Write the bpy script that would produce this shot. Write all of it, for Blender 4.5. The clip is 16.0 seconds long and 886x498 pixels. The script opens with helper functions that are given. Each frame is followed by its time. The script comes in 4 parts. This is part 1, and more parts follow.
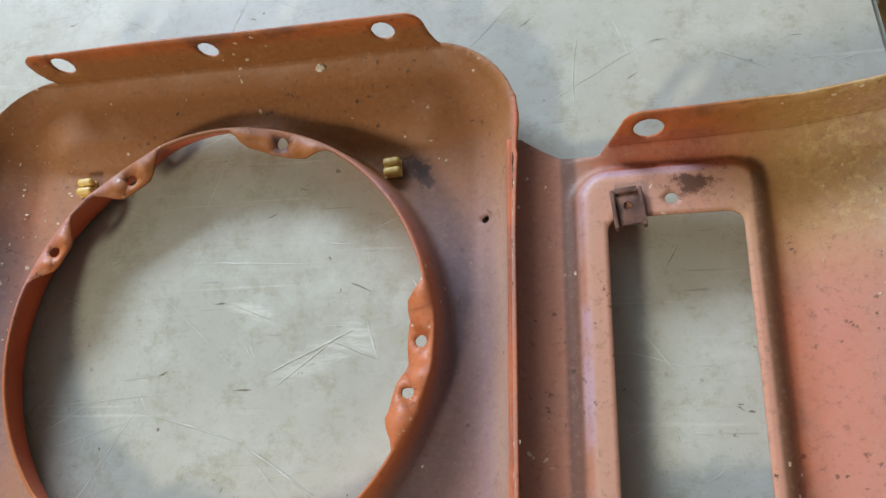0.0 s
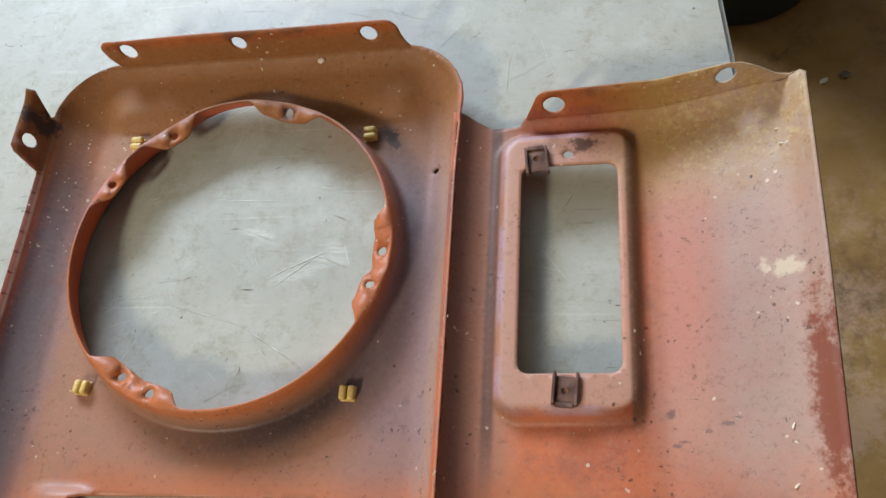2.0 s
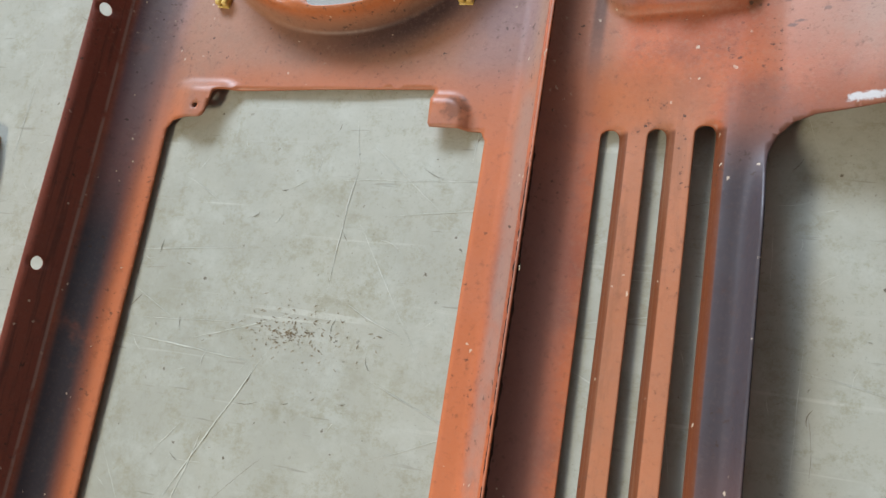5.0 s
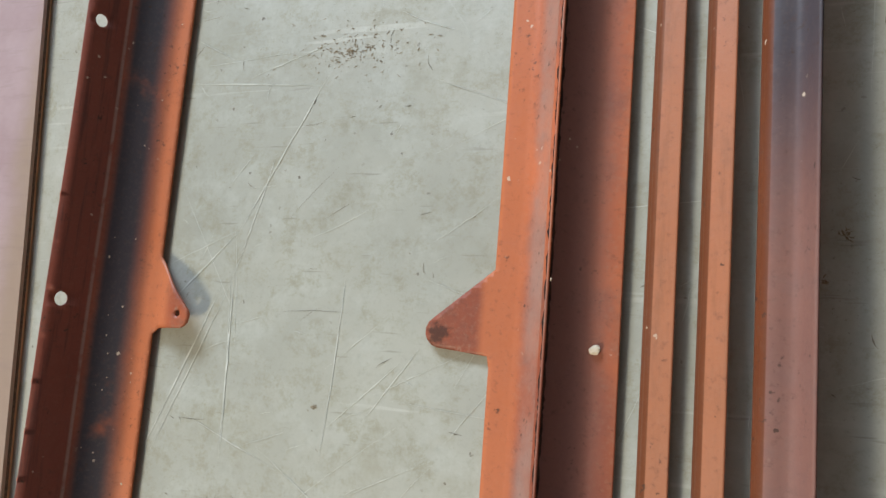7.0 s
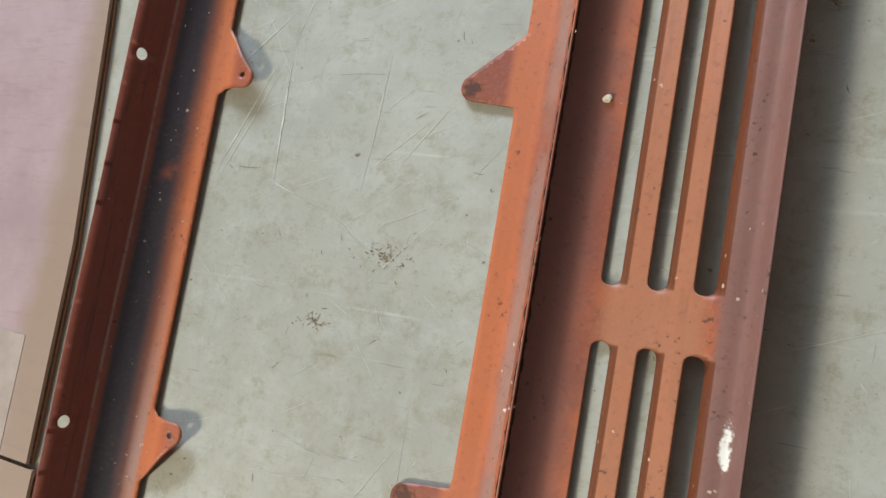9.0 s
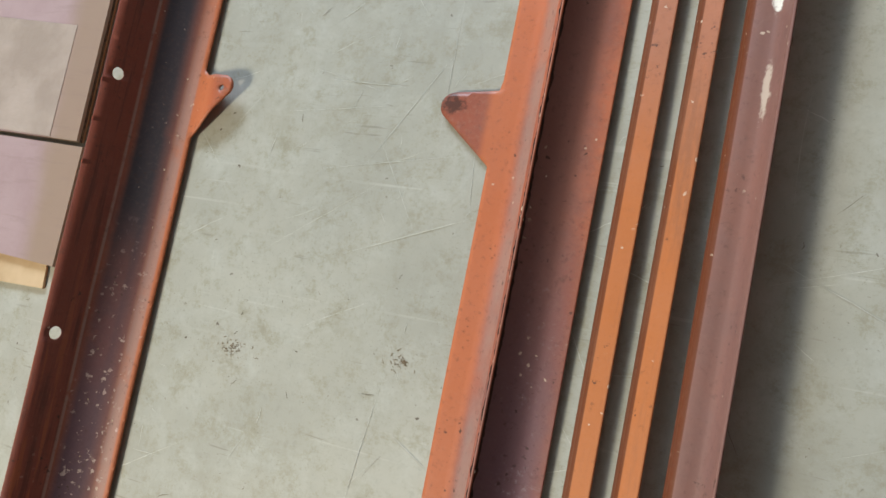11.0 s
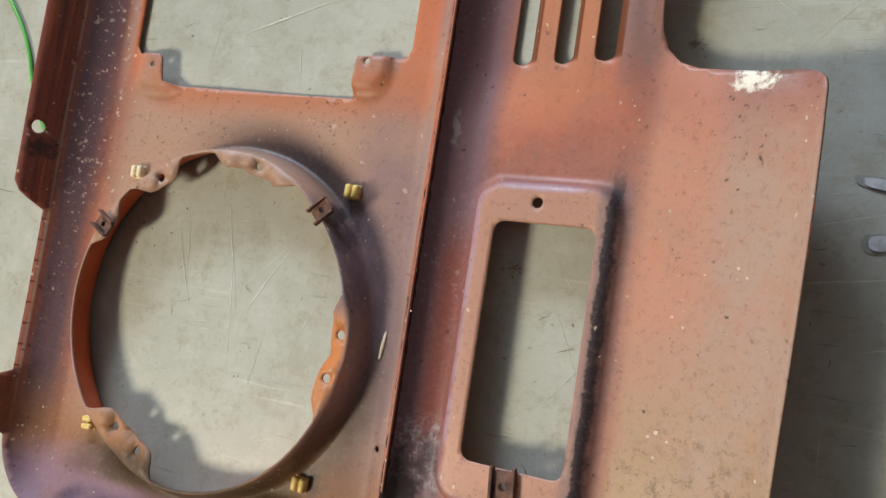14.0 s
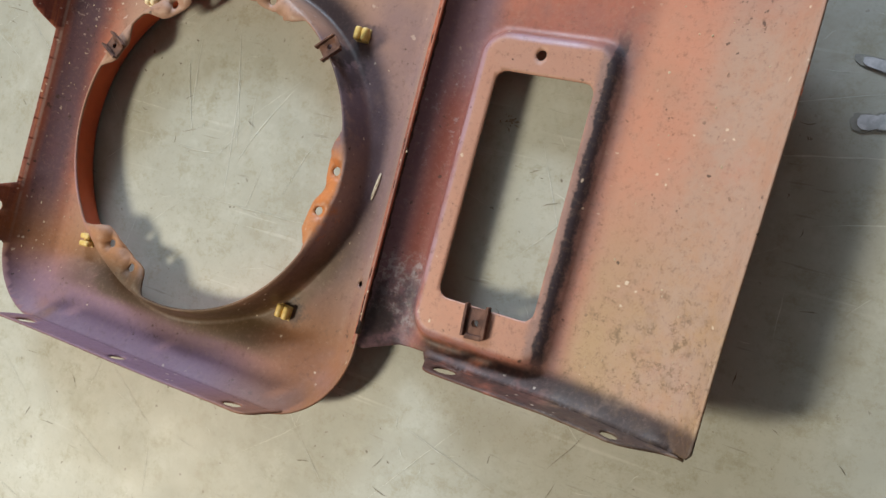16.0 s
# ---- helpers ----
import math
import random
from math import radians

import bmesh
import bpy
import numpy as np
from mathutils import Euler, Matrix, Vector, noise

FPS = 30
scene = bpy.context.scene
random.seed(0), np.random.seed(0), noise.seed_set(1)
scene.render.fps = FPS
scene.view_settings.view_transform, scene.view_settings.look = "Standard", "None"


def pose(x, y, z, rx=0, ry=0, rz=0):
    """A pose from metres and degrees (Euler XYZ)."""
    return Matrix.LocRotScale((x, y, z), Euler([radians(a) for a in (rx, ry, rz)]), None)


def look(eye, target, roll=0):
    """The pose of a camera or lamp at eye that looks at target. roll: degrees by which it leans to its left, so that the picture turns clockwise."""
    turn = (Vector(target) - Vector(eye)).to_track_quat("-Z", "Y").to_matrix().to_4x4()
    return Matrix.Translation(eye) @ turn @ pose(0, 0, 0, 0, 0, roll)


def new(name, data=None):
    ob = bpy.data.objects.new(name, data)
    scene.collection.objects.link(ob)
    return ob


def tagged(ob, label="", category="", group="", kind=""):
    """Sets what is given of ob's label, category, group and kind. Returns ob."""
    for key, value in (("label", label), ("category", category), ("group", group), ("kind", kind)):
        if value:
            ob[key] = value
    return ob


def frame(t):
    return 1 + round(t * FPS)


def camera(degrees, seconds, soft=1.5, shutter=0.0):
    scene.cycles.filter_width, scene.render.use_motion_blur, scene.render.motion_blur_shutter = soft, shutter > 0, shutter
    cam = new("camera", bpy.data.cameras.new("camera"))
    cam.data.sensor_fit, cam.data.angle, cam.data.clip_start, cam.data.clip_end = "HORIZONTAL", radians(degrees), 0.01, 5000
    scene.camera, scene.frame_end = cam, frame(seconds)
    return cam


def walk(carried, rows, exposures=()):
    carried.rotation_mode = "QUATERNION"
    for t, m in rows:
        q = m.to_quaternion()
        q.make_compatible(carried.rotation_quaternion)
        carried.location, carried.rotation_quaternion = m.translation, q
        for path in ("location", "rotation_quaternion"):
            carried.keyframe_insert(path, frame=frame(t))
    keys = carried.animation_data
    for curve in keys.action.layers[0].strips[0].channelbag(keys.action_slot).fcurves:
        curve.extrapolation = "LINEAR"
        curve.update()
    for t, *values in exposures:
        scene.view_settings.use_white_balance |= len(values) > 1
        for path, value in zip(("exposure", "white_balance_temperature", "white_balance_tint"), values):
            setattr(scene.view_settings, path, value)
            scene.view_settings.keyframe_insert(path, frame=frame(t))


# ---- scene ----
cam = camera(56.9, 16.0)
PATH = [
    (0, 0.1572, -0.0483, 0.2986, 18.935, 12.204, 1.028),
    (0.5, 0.1729, -0.0726, 0.3169, 21.038, 11.866, -0.160),
    (1, 0.1910, -0.0922, 0.3339, 23.063, 11.631, 0.382),
    (1.5, 0.1867, -0.1184, 0.3521, 23.981, 11.372, 2.944),
    (2, 0.1965, -0.1466, 0.3711, 24.647, 10.941, 3.607),
    (2.5, 0.2056, -0.1526, 0.3689, 24.533, 11.777, 3.606),
    (3, 0.2274, -0.1837, 0.3727, 25.245, 12.436, 5.691),
    (3.5, 0.2227, -0.2096, 0.3702, 25.840, 12.600, 7.202),
    (4, 0.2102, -0.2367, 0.3635, 24.303, 12.939, 9.180),
    (4.2, 0.2064, -0.2462, 0.3590, 22.268, 13.511, 10.150),
    (6.3, 0.2119, -0.3042, 0.3318, 10.956, 22.698, 6.770),
    (6.5, 0.2116, -0.3245, 0.3276, 10.808, 22.359, 6.040),
    (7, 0.2113, -0.3767, 0.3249, 10.174, 23.125, 5.023),
    (7.5, 0.2190, -0.4358, 0.3267, 9.743, 23.499, 4.107),
    (8, 0.2312, -0.4499, 0.3311, 9.393, 23.847, 5.807),
    (8.5, 0.2231, -0.4537, 0.3315, 8.712, 23.960, 10.084),
    (9, 0.2349, -0.4791, 0.3586, 9.723, 23.715, 10.748),
    (9.5, 0.2249, -0.5309, 0.3533, 9.171, 23.614, 11.139),
    (10, 0.2323, -0.5738, 0.3486, 8.779, 23.677, 11.497),
    (10.2, 0.2349, -0.5896, 0.3468, 9.247, 23.806, 11.788),
    (12.3, 0.2517, -0.7389, 0.3438, 10.794, 24.043, 13.597),
    (12.5, 0.2508, -0.7384, 0.3397, 10.086, 23.814, 14.475),
    (13, 0.2640, -0.7804, 0.3409, 9.031, 23.898, 15.659),
    (13.5, 0.2604, -0.8667, 0.3496, 8.507, 24.101, 13.482),
    (14, 0.2847, -0.9154, 0.3528, 7.541, 23.520, 9.375),
    (14.5, 0.3020, -0.9442, 0.3719, 9.727, 23.535, 8.577),
    (15, 0.2893, -0.9734, 0.3699, 10.690, 22.768, 11.213),
    (15.5, 0.2987, -0.9764, 0.3610, 8.639, 22.966, 13.406),
    (16, 0.2999, -0.9498, 0.3567, 4.836, 23.120, 16.179),
]
walk(cam, [(t, pose(*row)) for t, *row in PATH], [(0, -0.27), (2.0, -0.30), (4.2, -0.28), (6.3, -0.31), (10.2, -0.36), (16, -0.36)])

# ---- light ----
world = bpy.data.worlds.new("world")
scene.world = world
world.use_nodes = True
world.node_tree.nodes["Background"].inputs[0].default_value = (0.75, 0.85, 1.0, 1)
world.node_tree.nodes["Background"].inputs[1].default_value = 0.015


def area_lamp(name, eye, target, sx, sy, power, colour):
    data = bpy.data.lights.new(name, "AREA")
    data.shape, data.size, data.size_y, data.energy, data.color = "RECTANGLE", sx, sy, power, colour
    ob = new(name, data)
    ob.matrix_world = look(eye, target)
    return ob


# ceiling lamp of the workshop, to the side of the table, and daylight through a gate at the far end
area_lamp("ceiling_lamp_light", (-1.08, -1.88, 1.65), (0.05, -0.45, 0), 0.28, 0.5, 59, (1.0, 0.91, 0.72))
area_lamp("gate_light", (-1.6, 2.95, 1.85), (0.05, -0.3, 0.0), 2.0, 0.9, 325, (0.70, 0.83, 1.0))


# ---- materials ----
class Nodes:
    """A short way to wire a material."""

    def __init__(self, name):
        self.mat = bpy.data.materials.new(name)
        self.mat.use_nodes = True
        self.tree = self.mat.node_tree
        self.bsdf = self.tree.nodes["Principled BSDF"]
        self.pos = self.make("ShaderNodeTexCoord").outputs["Object"]

    def make(self, kind, **values):
        node = self.tree.nodes.new(kind)
        for key, value in values.items():
            if key == "operation":
                node.operation = value
            elif key == "blend_type":
                node.blend_type = value
        return node

    def link(self, a, b):
        if isinstance(a, (int, float)):
            b.default_value = a
        elif isinstance(a, tuple):
            b.default_value = (*a, 1) if len(a) == 3 else a
        else:
            self.tree.links.new(a, b)

    def stretch(self, sx, sy, sz, rot=0.0):
        node = self.make("ShaderNodeMapping")
        self.link(self.pos, node.inputs[0])
        node.inputs[2].default_value = (0, 0, radians(rot))
        node.inputs[3].default_value = (sx, sy, sz)
        return node.outputs[0]

    def noise(self, scale, detail=4.0, rough=0.6, at=None, shift=0.0):
        node = self.make("ShaderNodeTexNoise")
        self.link(at or self.pos, node.inputs["Vector"])
        if shift:
            m = self.make("ShaderNodeMapping")
            self.link(at or self.pos, m.inputs[0])
            m.inputs[1].default_value = (shift, shift * 0.7, shift * 1.3)
            self.link(m.outputs[0], node.inputs["Vector"])
        node.inputs["Scale"].default_value, node.inputs["Detail"].default_value = scale, detail
        node.inputs["Roughness"].default_value = rough
        return node.outputs[0]

    def ramp(self, value, lo, hi):
        node = self.make("ShaderNodeMapRange")
        node.interpolation_type = "SMOOTHSTEP"
        self.link(value, node.inputs[0])
        node.inputs[1].default_value, node.inputs[2].default_value = lo, hi
        return node.outputs[0]

    def math(self, op, a, b=0.0):
        node = self.make("ShaderNodeMath", operation=op)
        self.link(a, node.inputs[0])
        self.link(b, node.inputs[1])
        return node.outputs[0]

    def mix(self, fac, a, b, blend="MIX"):
        node = self.make("ShaderNodeMix")
        node.data_type, node.blend_type = "RGBA", blend
        self.link(fac, node.inputs[0])
        self.link(a, node.inputs[6])
        self.link(b, node.inputs[7])
        return node.outputs[2]

    def xyz(self):
        node = self.make("ShaderNodeSeparateXYZ")
        self.link(self.pos, node.inputs[0])
        return node.outputs

    def bump(self, height, strength, distance):
        node = self.make("ShaderNodeBump")
        node.inputs["Strength"].default_value, node.inputs["Distance"].default_value = strength, distance
        self.link(height, node.inputs["Height"])
        self.link(node.outputs[0], self.bsdf.inputs["Normal"])

    def done(self, colour, rough, metal=0.0):
        self.link(colour, self.bsdf.inputs["Base Color"])
        self.link(rough, self.bsdf.inputs["Roughness"])
        self.link(metal, self.bsdf.inputs["Metallic"])
        return self.mat


def window(n, value, a, b, c, d):
    """One between b and c, falling to nothing at a and d."""
    return n.math("MULTIPLY", n.ramp(value, a, b), n.math("SUBTRACT", 1.0, n.ramp(value, c, d)))


YM = -0.4615                      # middle of the panel, about which its ends mirror each other
RING_X, RING_Y = 0.004, 0.0187    # centre of one headlight opening
BONE, BARE, RUSTY, SOOT_SHADE = (0.66, 0.55, 0.38), (0.62, 0.63, 0.66), (0.11, 0.045, 0.025), (0.030, 0.022, 0.022)
SCUFF, GREASE_SHADE = (0.14, 0.09, 0.08), (0.045, 0.021, 0.014)
FACE_SPOTS = [
    # the dark smears beside the nuts are grease and the nuts' shadow in one colour
    (0.084, -0.947, 0.007, 0.022, (0.50, 0.170, 0.050), 0.75), (0.0795, 0.0905, 0.0085, 0.0060, GREASE_SHADE, 0.9), (0.0830, 0.0850, 0.0040, 0.0060, GREASE_SHADE, 0.8),
    (0.0252, 0.0977, 0.0050, 0.0042, (0.12, 0.075, 0.085), 0.8), (0.0695, -0.3625, 0.006, 0.006, GREASE_SHADE, 0.8), (0.0695, -0.5600, 0.007, 0.006, GREASE_SHADE, 0.8),
    (0.077, -0.114, 0.007, 0.007, RUSTY, 0.6), (-0.120, 0.095, 0.006, 0.008, SOOT_SHADE, 0.9), (0.0745, -1.012, 0.0085, 0.0075, SOOT_SHADE, 0.7),
    (0.070, -0.8805, 0.006, 0.008, SOOT_SHADE, 0.85), (0.0760, -0.895, 0.007, 0.014, SOOT_SHADE, 0.6), (-0.1205, -0.862, 0.004, 0.006, SOOT_SHADE, 0.8),
]
VALANCE_SPOTS = [
    (0.271, -0.004, 0.0058, 0.0052, BONE, 0.5), (0.262, -0.002, 0.0025, 0.004, BONE, 0.5), (0.2585, -0.8090, 0.0130, 0.0060, (0.20, 0.085, 0.030), 0.8),
    (0.2560, -0.8105, 0.0085, 0.0052, (0.76, 0.70, 0.58), 0.97), (0.253, -0.1115, 0.008, 0.0022, BARE, 0.9), (0.2090, -0.508, 0.0025, 0.011, (0.80, 0.78, 0.70), 0.95),
    (0.2100, -0.548, 0.0018, 0.012, (0.6, 0.5, 0.4), 0.7), (0.2225, -0.0775, 0.0030, 0.0010, SCUFF, 0.75), (0.2262, -0.0758, 0.0030, 0.0009, SCUFF, 0.75),
    (0.2360, -0.0715, 0.0016, 0.0010, SCUFF, 0.6), (0.2430, -0.0685, 0.0026, 0.0010, SCUFF, 0.65), (0.2468, -0.0662, 0.0026, 0.0010, SCUFF, 0.65),
    (0.2210, -0.0640, 0.0024, 0.0022, (0.10, 0.06, 0.05), 0.7), (0.1855, 0.0690, 0.0075, 0.0050, (0.085, 0.035, 0.022), 0.9), (0.1265, -1.000, 0.008, 0.014, SOOT_SHADE, 0.75),
    # the first one is a lilac highlight in the gutter, painted as a spot
    (0.128, -0.835, 0.002, 0.008, (0.50, 0.46, 0.50), 0.4), (0.2805, -0.060, 0.0075, 0.046, (0.19, 0.045, 0.020), 0.9),
]


def paint_back(face):
    """Old red-oxide paint with overspray, dust and rust, and some painted-in sheen and shade, on the face sheet or on
    the valance sheet.
    """
    n = Nodes("old_red_paint_face" if face else "old_red_paint_valance")
    x, y, z = n.xyz()
    big, mid, fine = n.noise(9, 3), n.noise(38, 5, 0.7, shift=3.1), n.noise(420, 3, 0.7)

    def lay(c, tone, *masks):
        m = masks[0]
        for other in masks[1:]:
            m = n.math("MULTIPLY", m, other)
        return n.mix(m, c, tone)

    def patchy(scale, shift, lo=0.3, hi=0.6):
        return n.ramp(n.noise(scale, 4, 0.65, shift=shift), lo, hi)

    # y measured from the middle of the panel, and how far inside the grille
    along = n.math("ABSOLUTE", n.math("SUBTRACT", y, YM))
    inside = n.math("SUBTRACT", 1.0, n.ramp(along, 0.325, 0.372))
    ends = n.ramp(along, 0.34, 0.40)
    near_end, far_end = n.ramp(y, -0.20, -0.05), n.math("SUBTRACT", 1.0, n.ramp(y, -0.88, -0.72))
    c = n.mix(n.ramp(big, 0.32, 0.68), (0.275, 0.068, 0.034), (0.53, 0.140, 0.052))
    c = lay(c, (0.15, 0.060, 0.044), n.ramp(mid, 0.42, 0.72), 0.6)
    c = lay(c, (0.36, 0.205, 0.135), n.ramp(fine, 0.46, 0.78), 0.34)
    # the far end is greyer and pinker, chalked all over
    c = lay(c, (0.285, 0.165, 0.160), n.math("SUBTRACT", 1.0, n.ramp(y, -0.75, -0.45)), patchy(16, 17.0, 0.1, 0.7), 0.40)
    if face:
        tan = n.math("MULTIPLY", n.math("SUBTRACT", 1.0, n.ramp(y, -0.83, -0.77)), window(n, x, -0.100, -0.075, 0.115, 0.121))
        c = lay(c, (0.385, 0.235, 0.165), tan, patchy(14, 29.0, 0.0, 0.35), 0.88)
        c = lay(c, (0.330, 0.190, 0.125), near_end, window(n, x, -0.105, -0.080, 0.115, 0.121), patchy(14, 30.0, 0.0, 0.4), 0.75)
    if not face:
        c = lay(c, (0.290, 0.160, 0.110), n.ramp(along, 0.30, 0.37), near_end, window(n, x, 0.121, 0.123, 0.146, 0.160), 0.7)
    # brighter orange coat round the openings
    if face:
        edge, strip = window(n, x, -0.104, -0.092, -0.080, -0.070), window(n, x, 0.086, 0.091, 0.103, 0.110)
        c = lay(c, (0.50, 0.150, 0.060), n.math("ADD", edge, strip), inside, 0.85)
    c = lay(c, (0.46, 0.140, 0.055), window(n, along, 0.338, 0.350, 0.358, 0.376), window(n, x, -0.08, -0.05, 0.16, 0.21), 0.7)
    if not face:
        c = lay(c, (0.40, 0.160, 0.080), window(n, x, 0.143, 0.156, 0.190, 0.199), inside, 0.8)
    # greyed margin beside the seam; the dark gutter's colour holds part of its purplish shade
    if face:
        c = lay(c, (0.30, 0.205, 0.170), window(n, x, 0.105, 0.112, 0.121, 0.1225), patchy(20, 2.6, 0.2, 0.6), 0.7)
    if not face:
        gutter = window(n, x, 0.1205, 0.1220, 0.1310, 0.1500)
        c = lay(c, (0.225, 0.105, 0.088), gutter, patchy(10, 8.0, 0.1, 0.35), n.math("SUBTRACT", 1.0, n.math("MULTIPLY", near_end, 0.5)), 0.95)
        wide = n.math("MULTIPLY", window(n, x, 0.1205, 0.1225, 0.1370, 0.1520), n.math("SUBTRACT", 1.0, n.ramp(y, -0.74, -0.58)))
        c = lay(c, (0.165, 0.095, 0.115), wide, patchy(26, 9.0, 0.05, 0.4), 0.92)
        c = lay(c, (0.21, 0.045, 0.022), wide, window(n, y, -0.985, -0.965, -0.90, -0.87), n.ramp(x, 0.124, 0.136), 0.75)
        c = lay(c, (0.36, 0.31, 0.33), wide, n.ramp(n.noise(330, 5, 0.8, shift=9.7), 0.55, 0.68), patchy(22, 9.9, 0.45, 0.6), 0.6)
        c = lay(c, (0.062, 0.034, 0.028), window(n, x, 0.1370, 0.1395, 0.1425, 0.1455), ends, near_end, 0.75)
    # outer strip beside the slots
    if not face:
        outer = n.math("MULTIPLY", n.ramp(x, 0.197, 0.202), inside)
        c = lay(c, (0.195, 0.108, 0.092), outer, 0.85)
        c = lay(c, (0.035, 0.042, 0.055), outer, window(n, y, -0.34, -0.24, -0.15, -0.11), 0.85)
    # dark orange-brown on the rolled sides of the slats
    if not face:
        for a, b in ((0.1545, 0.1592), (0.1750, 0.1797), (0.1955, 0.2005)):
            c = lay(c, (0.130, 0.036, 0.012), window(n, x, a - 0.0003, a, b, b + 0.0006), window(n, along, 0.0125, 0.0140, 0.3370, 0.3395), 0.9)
    # dark red flange and the black overspray on the slope beside it
    if face:
        flange = n.math("SUBTRACT", 1.0, n.ramp(x, -0.1175, -0.1135))
        streaks = n.noise(260, 4, 0.7, at=n.stretch(1.0, 0.05, 1.0), shift=6.0)
        c = lay(c, (0.210, 0.052, 0.034), flange, patchy(14, 6.0, 0.05, 0.3), 0.9)
        c = lay(c, (0.100, 0.030, 0.024), flange, n.ramp(streaks, 0.50, 0.66), 0.75)
        c = lay(c, (0.36, 0.105, 0.045), flange, n.ramp(streaks, 0.48, 0.36), n.math("SUBTRACT", 1.0, n.ramp(y, -0.80, -0.55)), 0.7)
        c = lay(c, (0.040, 0.018, 0.014), flange, n.ramp(n.noise(120, 5, 0.75, at=n.stretch(1.0, 0.4, 1.0), shift=41.0), 0.64, 0.70), 0.8)
        distal = n.math("MULTIPLY", n.math("SUBTRACT", 1.0, n.ramp(y, -0.60, -0.42)), inside)
        c = lay(c, (0.195, 0.075, 0.062), window(n, x, -0.1060, -0.1030, -0.0985, -0.0950), distal, 0.85)
        c = lay(c, (0.330, 0.215, 0.190), window(n, x, -0.0985, -0.0950, -0.0905, -0.0885), distal, patchy(30, 42.0, 0.2, 0.5), 0.8)
        black = n.math("MULTIPLY", window(n, x, -0.1165, -0.1125, -0.105, -0.0925), patchy(30, 5.0, 0.12, 0.42))
        c = lay(c, (0.028, 0.032, 0.044), black, window(n, y, -0.76, -0.62, -0.20, -0.09), 0.96)
        c = lay(c, (0.095, 0.058, 0.080), black, n.math("ADD", n.ramp(y, -0.20, -0.09), n.math("SUBTRACT", 1.0, n.ramp(y, -0.76, -0.62))), 0.9)
        c = lay(c, (0.34, 0.24, 0.20), window(n, x, -0.1172, -0.1166, -0.1163, -0.1158), patchy(60, 5.5, 0.3, 0.5), 0.65)
        c = lay(c, (0.190, 0.165, 0.175), near_end, window(n, x, -0.116, -0.108, -0.098, -0.082), n.math("SUBTRACT", 1.0, n.ramp(y, 0.05, 0.09)), patchy(16, 43.0, 0.1, 0.5), 0.65)
    # dark overspray round each headlight collar, with its right side's shade painted in
    if face:
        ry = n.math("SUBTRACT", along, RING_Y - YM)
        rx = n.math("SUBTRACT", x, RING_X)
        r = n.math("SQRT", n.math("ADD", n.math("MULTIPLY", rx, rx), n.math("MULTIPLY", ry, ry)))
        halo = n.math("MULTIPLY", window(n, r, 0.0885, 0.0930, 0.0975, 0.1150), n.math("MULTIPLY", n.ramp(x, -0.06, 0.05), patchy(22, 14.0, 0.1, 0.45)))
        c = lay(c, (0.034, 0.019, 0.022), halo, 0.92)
        c = lay(c, (0.200, 0.132, 0.145), window(n, x, 0.060, 0.090, 0.108, 0.116), ends, patchy(12, 15.0, 0.2, 0.55), 0.75)
        c = lay(c, (0.47, 0.125, 0.030), n.math("SUBTRACT", 1.0, n.ramp(r, 0.0880, 0.0905)), near_end, patchy(20, 23.0, 0.1, 0.4), 0.85)
    # lilac reflection of daylight on the collars' rolled edge, put into the colour
    if face:
        sheen = n.math("MULTIPLY", window(n, r, 0.0835, 0.0855, 0.0885, 0.0905), patchy(28, 16.0, 0.3, 0.6))
        c = lay(c, (0.44, 0.24, 0.27), sheen, n.ramp(ry, -0.01, 0.05), 0.8)
        c = lay(c, (0.115, 0.085, 0.115), window(n, r, 0.076, 0.078, 0.090, 0.0925), far_end, n.ramp(rx, 0.03, 0.06), window(n, y, -0.935, -0.915, -0.880, -0.868), patchy(120, 31.0, 0.3, 0.5), 0.85)
        c = lay(c, (0.50, 0.190, 0.060), n.math("SUBTRACT", 1.0, n.ramp(r, 0.0845, 0.0880)), far_end, n.ramp(rx, 0.05, 0.07), n.math("SUBTRACT", 1.0, n.ramp(y, -0.935, -0.922)), 0.8)
        c = lay(c, (0.46, 0.225, 0.120), n.math("SUBTRACT", 1.0, n.ramp(r, 0.0850, 0.0880)), far_end, n.math("SUBTRACT", 1.0, n.ramp(y, -1.005, -0.990)), 0.8)
    if not face:
        ex = n.math("MAXIMUM", n.math("SUBTRACT", n.math("ABSOLUTE", n.math("SUBTRACT", x, 0.1768)), 0.0210), 0.0)
        ey = n.math("MAXIMUM", n.math("SUBTRACT", n.math("ABSOLUTE", n.math("SUBTRACT", along, 0.4675)), 0.0600), 0.0)
        oblong = n.math("SQRT", n.math("ADD", n.math("MULTIPLY", ex, ex), n.math("MULTIPLY", ey, ey)))
        c = lay(c, (0.47, 0.260, 0.185), n.math("SUBTRACT", 1.0, n.ramp(oblong, 0.0075, 0.0100)), 0.75)
        # the same lilac reflection, painted on the oblong collars' rim
        c = lay(c, (0.38, 0.25, 0.30), window(n, oblong, 0.0070, 0.0085, 0.0105, 0.0125), patchy(24, 18.0, 0.35, 0.6), n.math("SUBTRACT", 1.0, n.ramp(x, 0.185, 0.198)), 0.7)
    # ochre dust at both ends
    dusty = n.math("ADD", n.ramp(y, 0.035, 0.115), n.math("SUBTRACT", 1.0, n.ramp(y, -1.035, -0.975)))
    dust = n.math("MULTIPLY", dusty, patchy(13, 1.7, 0.15, 0.45))
    left = n.math("SUBTRACT", 1.0, n.ramp(x, 0.118, 0.124))
    if face:
        c = lay(c, (0.255, 0.098, 0.022), dust, left, 0.90)
